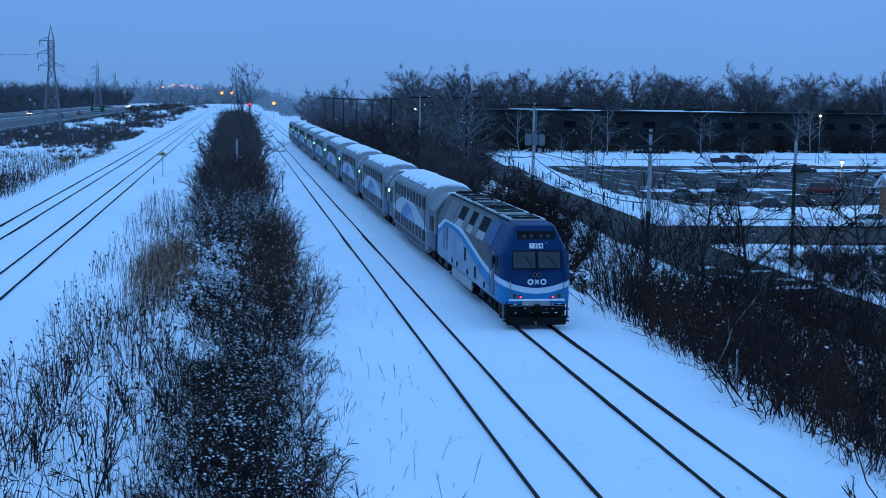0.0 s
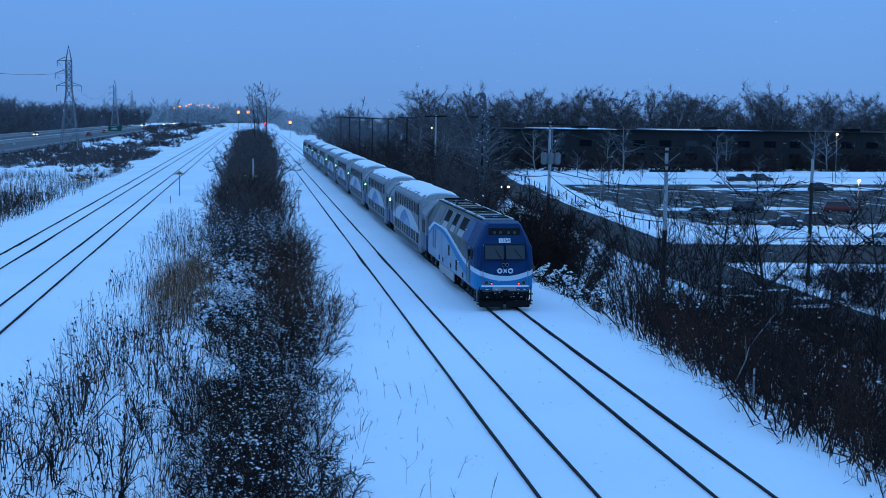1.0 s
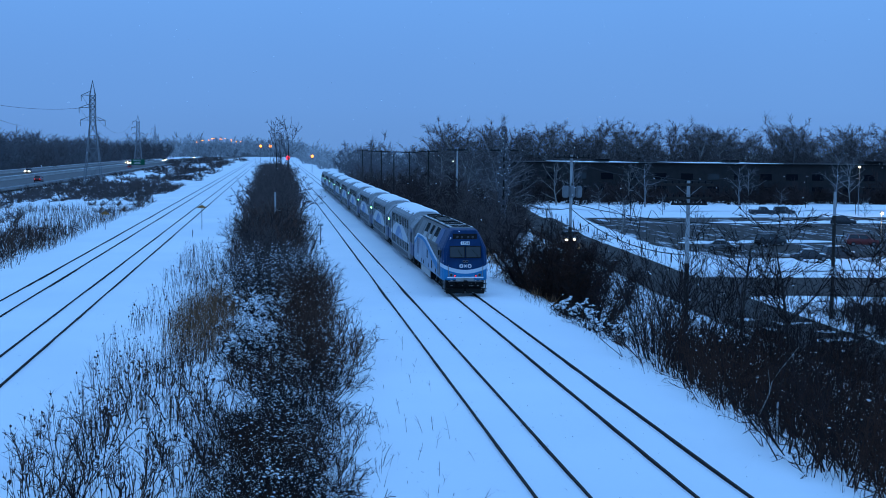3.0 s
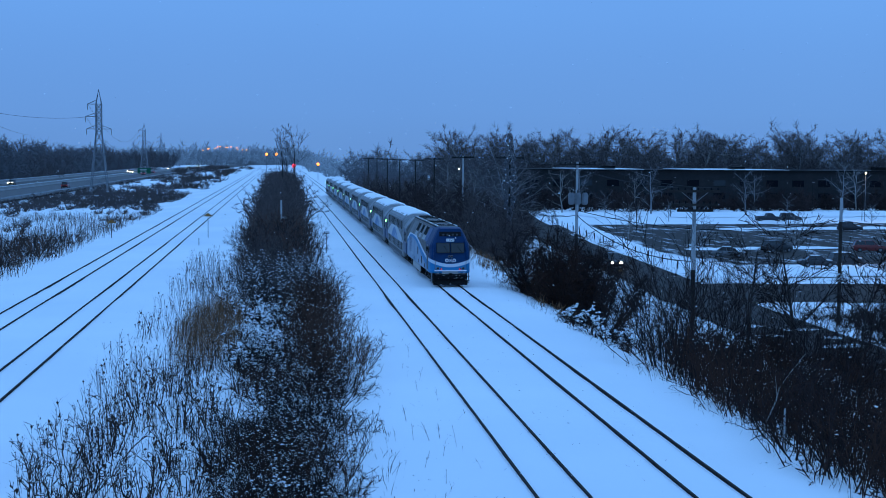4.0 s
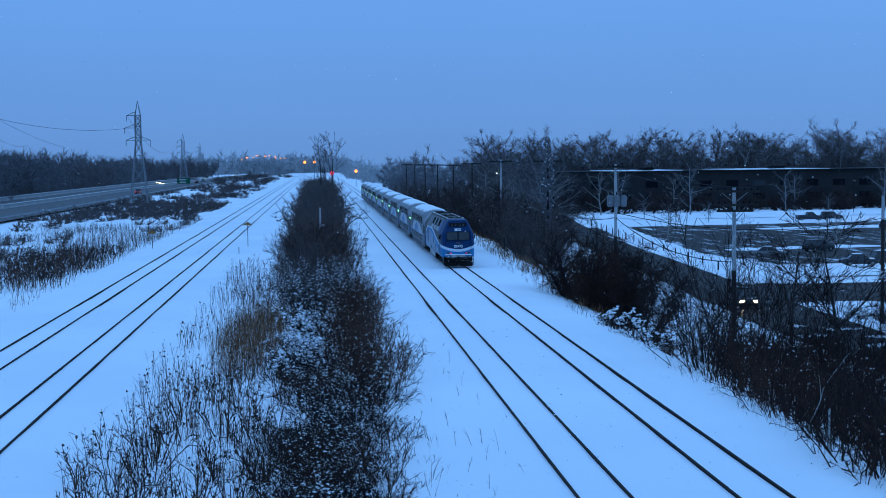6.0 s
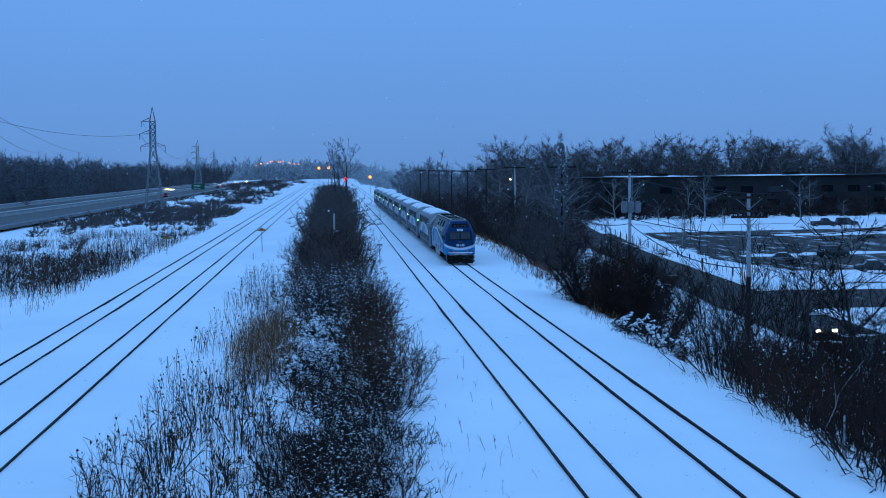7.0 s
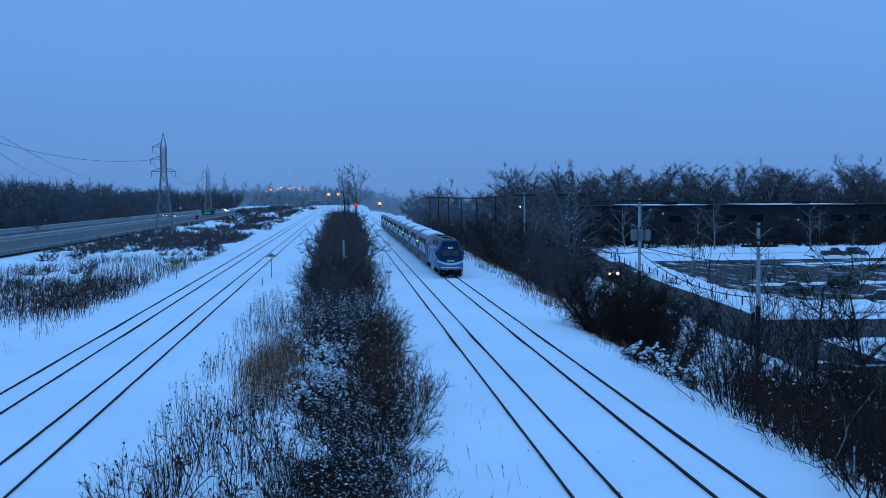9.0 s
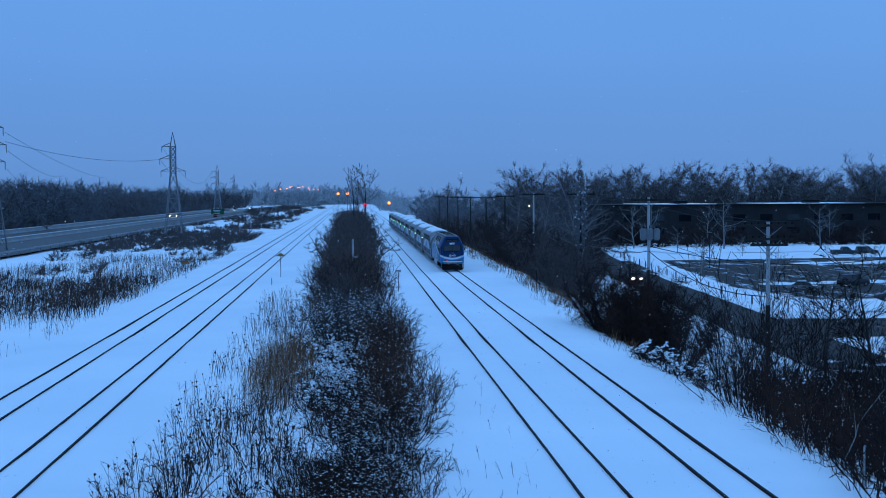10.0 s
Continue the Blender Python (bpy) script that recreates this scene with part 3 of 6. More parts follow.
def build_coach():
    t = thing("railway_coach", "grey double-deck railway coach with snow on its roof", "railway coach", group="coaches of the train")
    prof = [(1.30, 0.42), (1.48, 0.60), (1.50, 1.1), (1.50, 3.72), (1.40, 3.92), (1.08, 4.24), (0.75, 4.37), (0.3, 4.42)]
    ends = [(1.30, 1.0), (1.48, 1.02), (1.50, 1.1), (1.50, 3.20), (1.34, 3.5), (0.98, 3.92), (0.7, 4.05), (0.3, 4.10)]
    L = COACH_LONG
    secs = [ring([(h * 0.95, z) for h, z in ends], lambda z: 0.0), ring(ends, lambda z: 0.12), ring(ends, lambda z: 2.7), ring(prof, lambda z: 4.3), ring(prof, lambda z: L - 4.3),
            ring(ends, lambda z: L - 2.7), ring(ends, lambda z: L - 0.12), ring([(h * 0.95, z) for h, z in ends], lambda z: L)]
    part("body", loft(secs), COACH_PAINT, t, "grey sides with a white and blue peak design")
    # the snow lies in an uneven slab on the upper roof and in thinner pads on its ends
    def slab(y0, y1, half, zb, thick, n):
        bm = bmesh.new()
        rows = []
        for i in range(n + 1):
            y = y0 + (y1 - y0) * i / n
            row = []
            for j in range(9):
                u = j / 4 - 1
                edge = half * (1 + 0.09 * noise.noise((u * 3, y * 0.9, zb)))
                z = zb - 0.26 * abs(u) ** 2.4 + thick * (1 - u ** 6) * (1 + 0.4 * noise.noise((u * 2, y * 0.7, 1)))
                if i in (0, n):
                    z -= thick * 0.8
                row.append(bm.verts.new((u * edge, y + 0.15 * noise.noise((u * 4, i, 6)), z)))
            rows.append(row)
        for a, b in zip(rows, rows[1:]):
            for j in range(8):
                bm.faces.new((a[j], a[j + 1], b[j + 1], b[j]))
        ex = bmesh.ops.extrude_face_region(bm, geom=list(bm.faces))
        for v in ex["geom"]:
            if isinstance(v, bmesh.types.BMVert):
                v.co.z -= 0.16
        return bm

    part("roof_snow", slab(3.9, L - 3.9, 1.18, 4.43, 0.10, 24), SNOW, t, "uneven slab of snow on the roof")
    part("roof_snow", slab(0.5, 2.6, 0.86, 4.10, 0.05, 4), SNOW, t, "thin pad of snow on the lower roof")
    part("roof_snow", slab(L - 2.6, L - 0.5, 0.86, 4.10, 0.05, 4), SNOW, t, "thin pad of snow on the lower roof")
    win_up, win_low = finish("upper_window", box(-0.012, 0.012, -0.50, 0.50, -0.36, 0.36, 0.01), GLASS), finish("lower_window", box(-0.012, 0.012, -0.48, 0.48, -0.33, 0.33, 0.01), GLASS)
    win_end = finish("end_window", box(-0.012, 0.012, -0.30, 0.30, -0.42, 0.42), GLASS)
    for s in (-1, 1):
        for i in range(10):
            w = part("upper_window", win_up, GLASS, t)
            w.location = (s * 1.500, 5.05 + i * 1.535, 3.28)
            w = part("lower_window", win_low, GLASS, t)
            w.location = (s * 1.500, 5.05 + i * 1.535, 1.38)
        part("skirt_band", box(s * 1.505 - 0.012, s * 1.505 + 0.012, 4.4, L - 4.4, 0.64, 0.92), SKIRT, t, "dark band along the foot of the side")
        for y in (4.32, L - 4.32):
            part("corner_post", box(s * 1.508 - 0.014, s * 1.508 + 0.014, y - 0.05, y + 0.05, 1.1, 3.7), BLACK, t)
        part("drip_rail", box(s * 1.51 - 0.02, s * 1.51 + 0.02, 3.9, L - 3.9, 3.74, 3.80), STEEL, t)
        for y in (1.75, L - 1.75):
            w = part("end_window", win_end, GLASS, t, "small end window")
            w.location = (s * 1.500, y + (0.85 if y > 9 else -0.85), 2.45)
            d = part("door", box(s * 1.503 - 0.012, s * 1.503 + 0.012, y - 0.55, y + 0.55, 1.12, 3.12), DOOR_BLUE, t, "dark blue sliding door")
            for e in (-0.27, 0.27):
                part("door_window", box(s * 1.512 - 0.01, s * 1.512 + 0.01, y + e - 0.18, y + e + 0.18, 2.05, 2.85), GLASS, d)
        lamp = part("door_light", ball((s * 1.53, L - 0.75, 2.86), 0.12), GREEN_LAMP, t, "glowing green door signal light")
        part("lamp_box", box(s * 1.51 - 0.03, s * 1.51 + 0.03, L - 0.9, L - 0.6, 2.74, 2.98, 0.01), BLACK, lamp)
        part("sill", box(s * 1.49 - 0.03, s * 1.49 + 0.03, 4.4, L - 4.4, 0.5, 0.62, 0.02), STEEL, t)
    for y0, y1 in ((-0.36, 0.0), (L, L + 0.36)):
        part("gangway", box(-0.62, 0.62, y0, y1, 1.1, 3.3, 0.05), BLACK, t, "black rubber gangway")
    for y in (0.06, L - 0.06):
        part("end_frame", box(-1.46, 1.46, y - 0.05, y + 0.05, 0.85, 1.05), BLACK, t)
    bogie(1.9, 4.2, t)
    bogie(L - 4.2, L - 1.9, t)
    return t


locomotive = build_locomotive()
coaches = [build_coach()]
for i in range(8):
    coaches.append(copy_thing(coaches[0], pose(0, 0, 0)))
TRAIN_WAY = [(0, 56.9), (2, 79.4), (4, 102.2), (6, 125.7), (8, 149.4), (10, 174.0)]



# ---------------------------------------------------------------- plants
def tube_mesh(name, segs, material, sides=3):
    """Tapered rods joined into one mesh: rows of (a, b, radius at a, radius at b)."""
    s = np.array([(*a, *b, r, q) for a, b, r, q in segs], float)
    a, b = s[:, :3], s[:, 3:6]
    d = b - a
    d /= np.maximum(np.linalg.norm(d, axis=1, keepdims=True), 1e-9)
    ref = np.where(np.abs(d[:, 2:3]) > 0.9, np.array([[1.0, 0, 0]]), np.array([[0, 0, 1.0]]))
    u = np.cross(d, ref)
    u /= np.linalg.norm(u, axis=1, keepdims=True)
    v = np.cross(d, u)
    rings = []
    for end, r in ((a, s[:, 6]), (b, s[:, 7])):
        for k in range(sides):
            w = 2 * math.pi * k / sides
            rings.append(end + (u * math.cos(w) + v * math.sin(w)) * r[:, None])
    co = np.stack(rings, 1).reshape(-1, 3)
    n = len(s)
    base = (np.arange(n) * 2 * sides)[:, None]
    quads = np.concatenate([base + np.array([[k, (k + 1) % sides, sides + (k + 1) % sides, sides + k]]) for k in range(sides)])
    return raw_mesh(name, co, quads, material)


def twig_mesh(name, segs, material, cut, seed=1):
    """Rods for the thicker pieces, narrow strips for the finest twigs, in one mesh."""
    thick = [s for s in segs if max(s[2], s[3]) > cut]
    fine = np.array([(*a, *b, r, q) for a, b, r, q in segs if max(r, q) <= cut], float).reshape(-1, 8)
    a, b = fine[:, :3], fine[:, 3:6]
    rng = np.random.default_rng(seed)
    side = np.cross(b - a, rng.normal(0, 1, a.shape))
    side /= np.maximum(np.linalg.norm(side, axis=1, keepdims=True), 1e-9)
    w, v = side * fine[:, 6:7] * 1.25, side * fine[:, 7:8] * 1.25
    co = np.stack([a - w, a + w, b + v, b - v], 1).reshape(-1, 3)
    polys = (np.arange(len(fine)) * 4)[:, None] + np.array([[0, 1, 2, 3]])
    if thick:
        me = tube_mesh("tmp", thick, material)
        old = np.empty(len(me.vertices) * 3, np.float32)
        me.vertices.foreach_get("co", old)
        ix = np.empty(len(me.loops), np.int32)
        me.loops.foreach_get("vertex_index", ix)
        polys = np.concatenate([polys, ix.reshape(-1, 4) + len(co)])
        co = np.concatenate([co, old.reshape(-1, 3)])
        bpy.data.meshes.remove(me)
    return raw_mesh(name, co, polys, material)


def raw_mesh(name, co, polys, material, flat=True):
    me = bpy.data.meshes.new(name)
    k = polys.shape[1]
    me.vertices.add(len(co))
    me.vertices.foreach_set("co", np.ascontiguousarray(co, dtype=np.float32).ravel())
    me.loops.add(polys.size)
    me.loops.foreach_set("vertex_index", np.ascontiguousarray(polys, dtype=np.int32).ravel())
    me.polygons.add(len(polys))
    me.polygons.foreach_set("loop_start", np.arange(0, polys.size, k, dtype=np.int32))
    me.polygons.foreach_set("use_smooth", np.zeros(len(polys), dtype=bool))
    me.update(calc_edges=True)
    me.materials.append(material)
    return me


def lumps(name, points, sizes, material, rng, flat=0.5):
    """Small uneven eight-sided clods, one at each point."""
    p, r = np.array(points, float), np.array(sizes, float)
    octa = np.array([(1, 0, 0), (0, 1, 0), (-1, 0, 0), (0, -1, 0), (0, 0, 1), (0, 0, -1)], float)
    co = octa[None] * (r[:, None, None] * rng.uniform(0.6, 1.4, (len(p), 6, 1)))
    co[:, :, 2] *= flat
    co += rng.normal(0, 0.15, co.shape) * r[:, None, None] + p[:, None]
    tri = np.array([(0, 1, 4), (1, 2, 4), (2, 3, 4), (3, 0, 4), (1, 0, 5), (2, 1, 5), (3, 2, 5), (0, 3, 5)])
    polys = (tri[None] + (np.arange(len(p)) * 6)[:, None, None]).reshape(-1, 3)
    return raw_mesh(name, co.reshape(-1, 3), polys, material)


def blades(name, base, tips, width, material, rng):
    """Thin bent stalks: each a strip that narrows to its tip."""
    b, t = np.array(base, float), np.array(tips, float)
    n = len(b)
    side = rng.normal(0, 1, (n, 3))
    side[:, 2] = 0
    side /= np.linalg.norm(side, axis=1, keepdims=True)
    side *= (np.asarray(width) * np.ones(n))[:, None]
    m = b * 0.45 + t * 0.55
    m[:, 2] += 0.10 * (t[:, 2] - b[:, 2])
    co = np.stack([b - side, b + side, m - side * 0.8, m + side * 0.8, t - side * 0.35, t + side * 0.35], 1).reshape(-1, 3)
    k = (np.arange(n) * 6)[:, None]
    polys = np.concatenate([k + np.array([[0, 1, 3, 2]]), k + np.array([[2, 3, 5, 4]])])
    return raw_mesh(name, co, polys, material)


def turned(rng, d, spread, lift=0.0):
    v = Vector(d) + Vector(rng.normal(0, spread, 3))
    v.z += lift
    return v.normalized()


def sprout(rng, out, tips, at, d, length, r, depth, kids, shrink, spread, lift, bend, steps=3, thin=0.006):
    """A branch of a few bent pieces, with smaller branches along it."""
    p, q = Vector(at), Vector(d)
    joints = [(p.copy(), q.copy(), r)]
    for i in range(steps):
        nxt = p + q * (length / steps)
        r2 = max(thin * 0.6, r * (1 - 0.62 * (i + 1) / steps))
        out.append((tuple(p), tuple(nxt), joints[-1][2], r2))
        p, q = nxt, turned(rng, q, bend, lift)
        joints.append((p.copy(), q.copy(), r2))
    tips.append(tuple(p))
    if depth:
        n = max(1, int(round(kids * rng.uniform(0.75, 1.25))))
        for i in range(n):
            f = rng.uniform(0.3, 1.0)
            k = min(steps - 1, int(f * steps))
            a, da, ra = joints[k]
            b = joints[k + 1][0]
            at2 = a.lerp(b, f * steps - k if k < steps else 1)
            sprout(rng, out, tips, at2, turned(rng, da, spread, lift * 0.5), length * shrink * rng.uniform(0.65, 1.2), max(thin, ra * 0.55), depth - 1, kids * 0.9, shrink, spread, lift, bend, max(1, steps - (2 if thin > 0.03 else 1)), thin)


def bush_meshes(seed, height, wide, stems, kids, thin, leaves, snow, twig=None, leaf_size=0.05, arch=0.16, leaf=None, snow_size=1.1, spread=0.58):
    rng = np.random.default_rng(seed)
    segs, tips = [], []
    for i in range(stems):
        a = rng.uniform(0, 2 * math.pi)
        rad = wide * 0.5 * math.sqrt(rng.uniform(0, 1)) * 0.75
        d = Vector((math.cos(a) * 0.45 * rad / wide * 2, math.sin(a) * 0.45 * rad / wide * 2, 1)).normalized()
        d = turned(rng, d, arch)
        h = height * rng.uniform(0.5, 1.08) * (1 - 0.35 * rad / wide)
        sprout(rng, segs, tips, (math.cos(a) * rad, math.sin(a) * rad, -0.15), d, h, thin * 2.2, 2, kids, 0.45, spread, 0.015, 0.08 + spread * 0.15, 4, thin)
    stem_mesh = twig_mesh("twig_mass", segs, twig or TWIG, thin * 1.25, seed)
    mid = np.array([((a[0] + b[0]) / 2, (a[1] + b[1]) / 2, (a[2] + b[2]) / 2) for a, b, _, _ in segs])
    leaf_mesh = snow_mesh = None
    if leaves:
        pick = mid[rng.integers(0, len(mid), leaves)] + rng.normal(0, 0.06, (leaves, 3))
        e = rng.normal(0, 1, (leaves, 2, 3))
        e /= np.linalg.norm(e, axis=2, keepdims=True)
        e *= rng.uniform(0.5, 1.3, (leaves, 1, 1)) * leaf_size
        e[:, 0] *= 2.6
        e[:, 1] *= 0.17 if leaf_size < 0.1 else 0.30
        e[:, 0, 2] *= 0.7
        co = np.stack([pick - e[:, 0], pick + e[:, 1] * 0.5, pick + e[:, 0], pick - e[:, 1] * 0.5], 1).reshape(-1, 3)
        leaf_mesh = raw_mesh("leaves", co, (np.arange(leaves) * 4)[:, None] + np.array([[0, 1, 2, 3]]), leaf or LEAF)
    if snow:
        heap = np.array([noise.noise((p[0] * 1.6, p[1] * 1.6, p[2] * 1.6 + seed)) for p in mid])
        order = mid[np.argsort(-(mid[:, 2] / height + 0.9 * heap + rng.normal(0, 0.1, len(mid))))][: snow * 2]
        pick = order[rng.permutation(len(order))[:snow]]
        snow_mesh = lumps("snow", pick + np.array([[0, 0, thin * 1.5]]), rng.uniform(0.35, 1.0, len(pick)) ** 2 * leaf_size * snow_size, SNOW, rng, 0.5)
    return stem_mesh, leaf_mesh, snow_mesh


def fine_twigs(name, segs, rng, count, width, long, material, low=0.0):
    """Fine twigs as narrow strips that fan out from the given branches."""
    s = np.array([(*a, *b) for a, b, _, _ in segs], float)
    d = s[:, 3:] - s[:, :3]
    size = np.linalg.norm(d, axis=1)
    weight = size * (s[:, 5] > low)
    i = rng.choice(len(s), count, p=weight / weight.sum())
    a = s[i, :3] + d[i] * rng.uniform(0, 1, (count, 1))
    v = d[i] / size[i, None] * 0.45 + rng.normal(0, 0.55, (count, 3)) + np.array([[0, 0, 0.10]])
    v /= np.linalg.norm(v, axis=1, keepdims=True)
    b = a + v * (long * rng.uniform(0.45, 1.3, (count, 1)))
    b[:, 2] = np.maximum(b[:, 2], -0.1)
    side = np.cross(v, rng.normal(0, 1, (count, 3)))
    side /= np.maximum(np.linalg.norm(side, axis=1, keepdims=True), 1e-9)
    side *= width * rng.uniform(0.5, 1.3, (count, 1)) * 0.5
    co = np.stack([a - side, a + side, b + side * 0.4, b - side * 0.4], 1).reshape(-1, 3)
    return raw_mesh(name, co, (np.arange(count) * 4)[:, None] + np.array([[0, 1, 2, 3]]), material)


def limbs_from(rng, segs, at, d, length, r, subs, bend=0.16, lift=0.05, steps=3):
    """A bent limb with side branches."""
    p, q = Vector(at), Vector(d)
    for i in range(steps):
        nxt = p + q * (length / steps)
        segs.append((tuple(p), tuple(nxt), r * (1 - 0.75 * i / steps), r * (1 - 0.75 * (i + 1) / steps)))
        for k in range(subs):
            e = turned(rng, q, 0.68, 0.06)
            m = p.lerp(nxt, rng.uniform(0.3, 1.0))
            l2 = length * rng.uniform(0.22, 0.45) * (1 - 0.18 * i)
            m2 = m + e * l2 * 0.5
            e2 = turned(rng, e, 0.22, 0.08)
            rr = r * 0.34
            segs.append((tuple(m), tuple(m2), rr, rr * 0.7))
            segs.append((tuple(m2), tuple(m2 + e2 * l2 * 0.5), rr * 0.7, rr * 0.35))
        p, q = nxt, turned(rng, q, bend, lift)


def soft_tree(seed, height, spread, limbs, twigs, width, long, bark, twig, fork=0.25, subs=2, stout=1.0):
    """A bare tree seen from afar: trunk and limbs, and a crown of very fine twigs."""
    rng = np.random.default_rng(seed)
    r = (height * 0.011 + 0.04) * stout
    trunk, segs, p, d, n = [], [], Vector((0, 0, -0.3)), Vector((0, 0, 1)), 5
    for i in range(n):
        q = p + d * (height * 0.74 / n)
        trunk.append((tuple(p), tuple(q), r * (1 - 0.17 * i), r * (1 - 0.17 * (i + 1))))
        p, d = q, turned(rng, d, 0.09, 0.06)
    for i in range(limbs):
        f = fork + (1 - fork) * (i + rng.uniform(0, 1)) / limbs
        k = min(n - 1, int(f * n))
        a = Vector(trunk[k][0]).lerp(Vector(trunk[k][1]), f * n - k)
        az = i * 2.4 + rng.uniform(-0.5, 0.5)
        out = Vector((math.cos(az) * spread, math.sin(az) * spread, rng.uniform(0.1, 0.95))).normalized()
        limbs_from(rng, segs, a, out, height * rng.uniform(0.24, 0.38) * (0.6 + 0.6 * math.sin(math.pi * f)), r * 0.4 * (1.1 - 0.6 * f), subs)
    return twig_mesh("limbs", trunk + segs, bark, 0.12 if subs == 1 else 0.02, seed), fine_twigs("crown", segs, rng, twigs, width, long, twig)


def soft_brush(seed, height, wide, stems, twigs, width, long, bark, twig, subs=2):
    """A many-stemmed dome of brush with fine twigs down to the ground."""
    rng = np.random.default_rng(seed)
    segs = []
    for i in range(stems):
        a, rad = i * 2.4 + rng.uniform(-0.4, 0.4), math.sqrt(rng.uniform(0.02, 1))
        d = Vector((math.cos(a) * rad * wide / height * 0.75, math.sin(a) * rad * wide / height * 0.75, 1.0)).normalized()
        limbs_from(rng, segs, (math.cos(a) * rad * wide * 0.22, math.sin(a) * rad * wide * 0.22, -0.2), d, height * rng.uniform(0.65, 1.05) * (1.05 - 0.3 * rad), width * (0.75 if subs == 1 else 1.3), subs, 0.2, -0.02, 4)
    return (twig_mesh("stems", segs, bark, 9.0, seed) if subs == 1 else tube_mesh("stems", segs, bark, 3)), fine_twigs("twigs", segs, rng, twigs, width, long, twig, 0.05 * height)


def plant_thing(name, label, category, meshes, m, group=""):
    t = thing(name, label, category, m, group)
    for n, me in zip(("twig_mass", "fine_growth", "snow_cover"), meshes):
        if me:
            part(n, me, None, t)["kind"] = "stuff"
    return t


def thicket(name, label, category, kinds, spots, sizes, sink=0.1, z=None):
    """Plants that nobody could count, joined: one mesh for each of their materials, under one object."""
    bins = {}
    for x, y in spots:
        m = np.array(sized(x, y, pick.uniform(*sizes), pick.uniform(0, 6.28), sink, pick.uniform(-0.05, 0.05), z))
        for me in kinds[pick.randrange(len(kinds))]:
            if me is None:
                continue
            co = np.empty(len(me.vertices) * 3, np.float32)
            me.vertices.foreach_get("co", co)
            ix = np.empty(len(me.loops), np.int32)
            me.loops.foreach_get("vertex_index", ix)
            k = me.polygons[0].loop_total
            bins.setdefault((me.materials[0], k), []).append((co.reshape(-1, 3) @ m[:3, :3].T + m[:3, 3], ix.reshape(-1, k)))
    t = tagged(new(name), label, category, kind="stuff")
    for (mat, k), rows in bins.items():
        off, polys = 0, []
        for co, ix in rows:
            polys.append(ix + off)
            off += len(co)
        part("growth", raw_mesh(name, np.concatenate([c for c, _ in rows]), np.concatenate(polys), mat), None, t)["kind"] = "stuff"
    return t


def tree_meshes(seed, height, spread=0.5, kids=4.5, thin=0.02, depth=3, bark=None, twig=None, fork=0.3):
    """Trunk and limbs as one mesh, the crown of twigs as another."""
    rng = np.random.default_rng(seed)
    segs, tips = [], []
    r = height * 0.013 + 0.03
    p, d = Vector((0, 0, -0.3)), Vector((0, 0, 1))
    joints = []
    n = 7
    trunk = []
    for i in range(n):
        q = p + d * (height * 0.86 / n)
        r2 = r * (1 - 0.13 * (i + 0.5))
        r1 = r * (1 - 0.13 * max(0, i - 0.5))
        trunk.append((tuple(p), tuple(q), r1, r2))
        joints.append((q.copy(), d.copy(), r2))
        p, d = q, turned(rng, d, 0.075, 0.05)
    limbs, crown = [], []
    for i in range(int(kids * 4)):
        f = rng.uniform(fork, 1.0)
        k = min(n - 1, int(f * n))
        a, da, ra = joints[k]
        az = rng.uniform(0, 2 * math.pi)
        out = Vector((math.cos(az) * spread * 1.6, math.sin(az) * spread * 1.6, rng.uniform(0.5, 1.1))).normalized()
        length = height * rng.uniform(0.22, 0.42) * (1.25 - 0.6 * f)
        start = len(segs)
        sprout(rng, segs, tips, a, out, length, ra * 0.55, depth - 1, kids, 0.50, 0.40, 0.03, 0.14, 4, thin)
    for s in segs:
        (limbs if max(s[2], s[3]) > thin * 1.7 else crown).append(s)
    return tube_mesh("trunk", trunk + limbs, bark or BARK, 4 if thin < 0.06 else 3), twig_mesh("crown", crown, twig or TWIG, thin * 1.3 if thin < 0.03 else 9.0, seed)


def tree_thing(label, meshes, m, group="", name="bare_tree"):
    t = thing(name, label, "tree", m, group)
    part("trunk", meshes[0], None, t)
    part("crown", meshes[1], None, t)["kind"] = "stuff"
    return t


def sized(x, y, s=1.0, turn=0.0, sink=0.1, lean=0.0, z=None):
    return Matrix.LocRotScale((x, y, (ground_z(x, y) if z is None else z) - sink), Euler((lean, lean * 0.6, turn)), (s, s, s))


def put_copy(ob, m):
    """A copy of a thing at a pose with its own size."""
    c = copy_thing(ob, m)
    c.matrix_basis = m
    return c


# Frost on the twigs, and on far trees also haze, mixed into one colour.
FROST_HAZE_TWIG = varied("frosted_hazed_twigs", (0.088, 0.084, 0.090), (0.165, 0.16, 0.168), 0.4, 0.9, 0, spec=0.1)
FROST_BARK = varied("frosted_bark", (0.12, 0.125, 0.135), (0.28, 0.285, 0.295), 0.5, 0.9, 0)
# Farthest twigs: the paleness of haze is put into the base colour.
MIST_TWIG = varied("mist_paled_twigs", (0.34, 0.345, 0.355), (0.46, 0.465, 0.475), 0.2, 0.9, 0, spec=0.1)
pick = random.Random(11)


def scatter(spots, makers, sizes):
    """Copies of the given things over spots of (x, y), each thing used once as it stands first."""
    used = set()
    for x, y in spots:
        k = pick.randrange(len(makers))
        m = sized(x, y, pick.uniform(*sizes), pick.uniform(0, 6.28), 0.1, pick.uniform(-0.06, 0.06))
        if k in used:
            put_copy(makers[k], m)
        else:
            used.add(k)
            makers[k].matrix_basis = m
    for k, ob in enumerate(makers):
        if k not in used:
            for o in (*ob.children_recursive, ob):
                bpy.data.objects.remove(o)


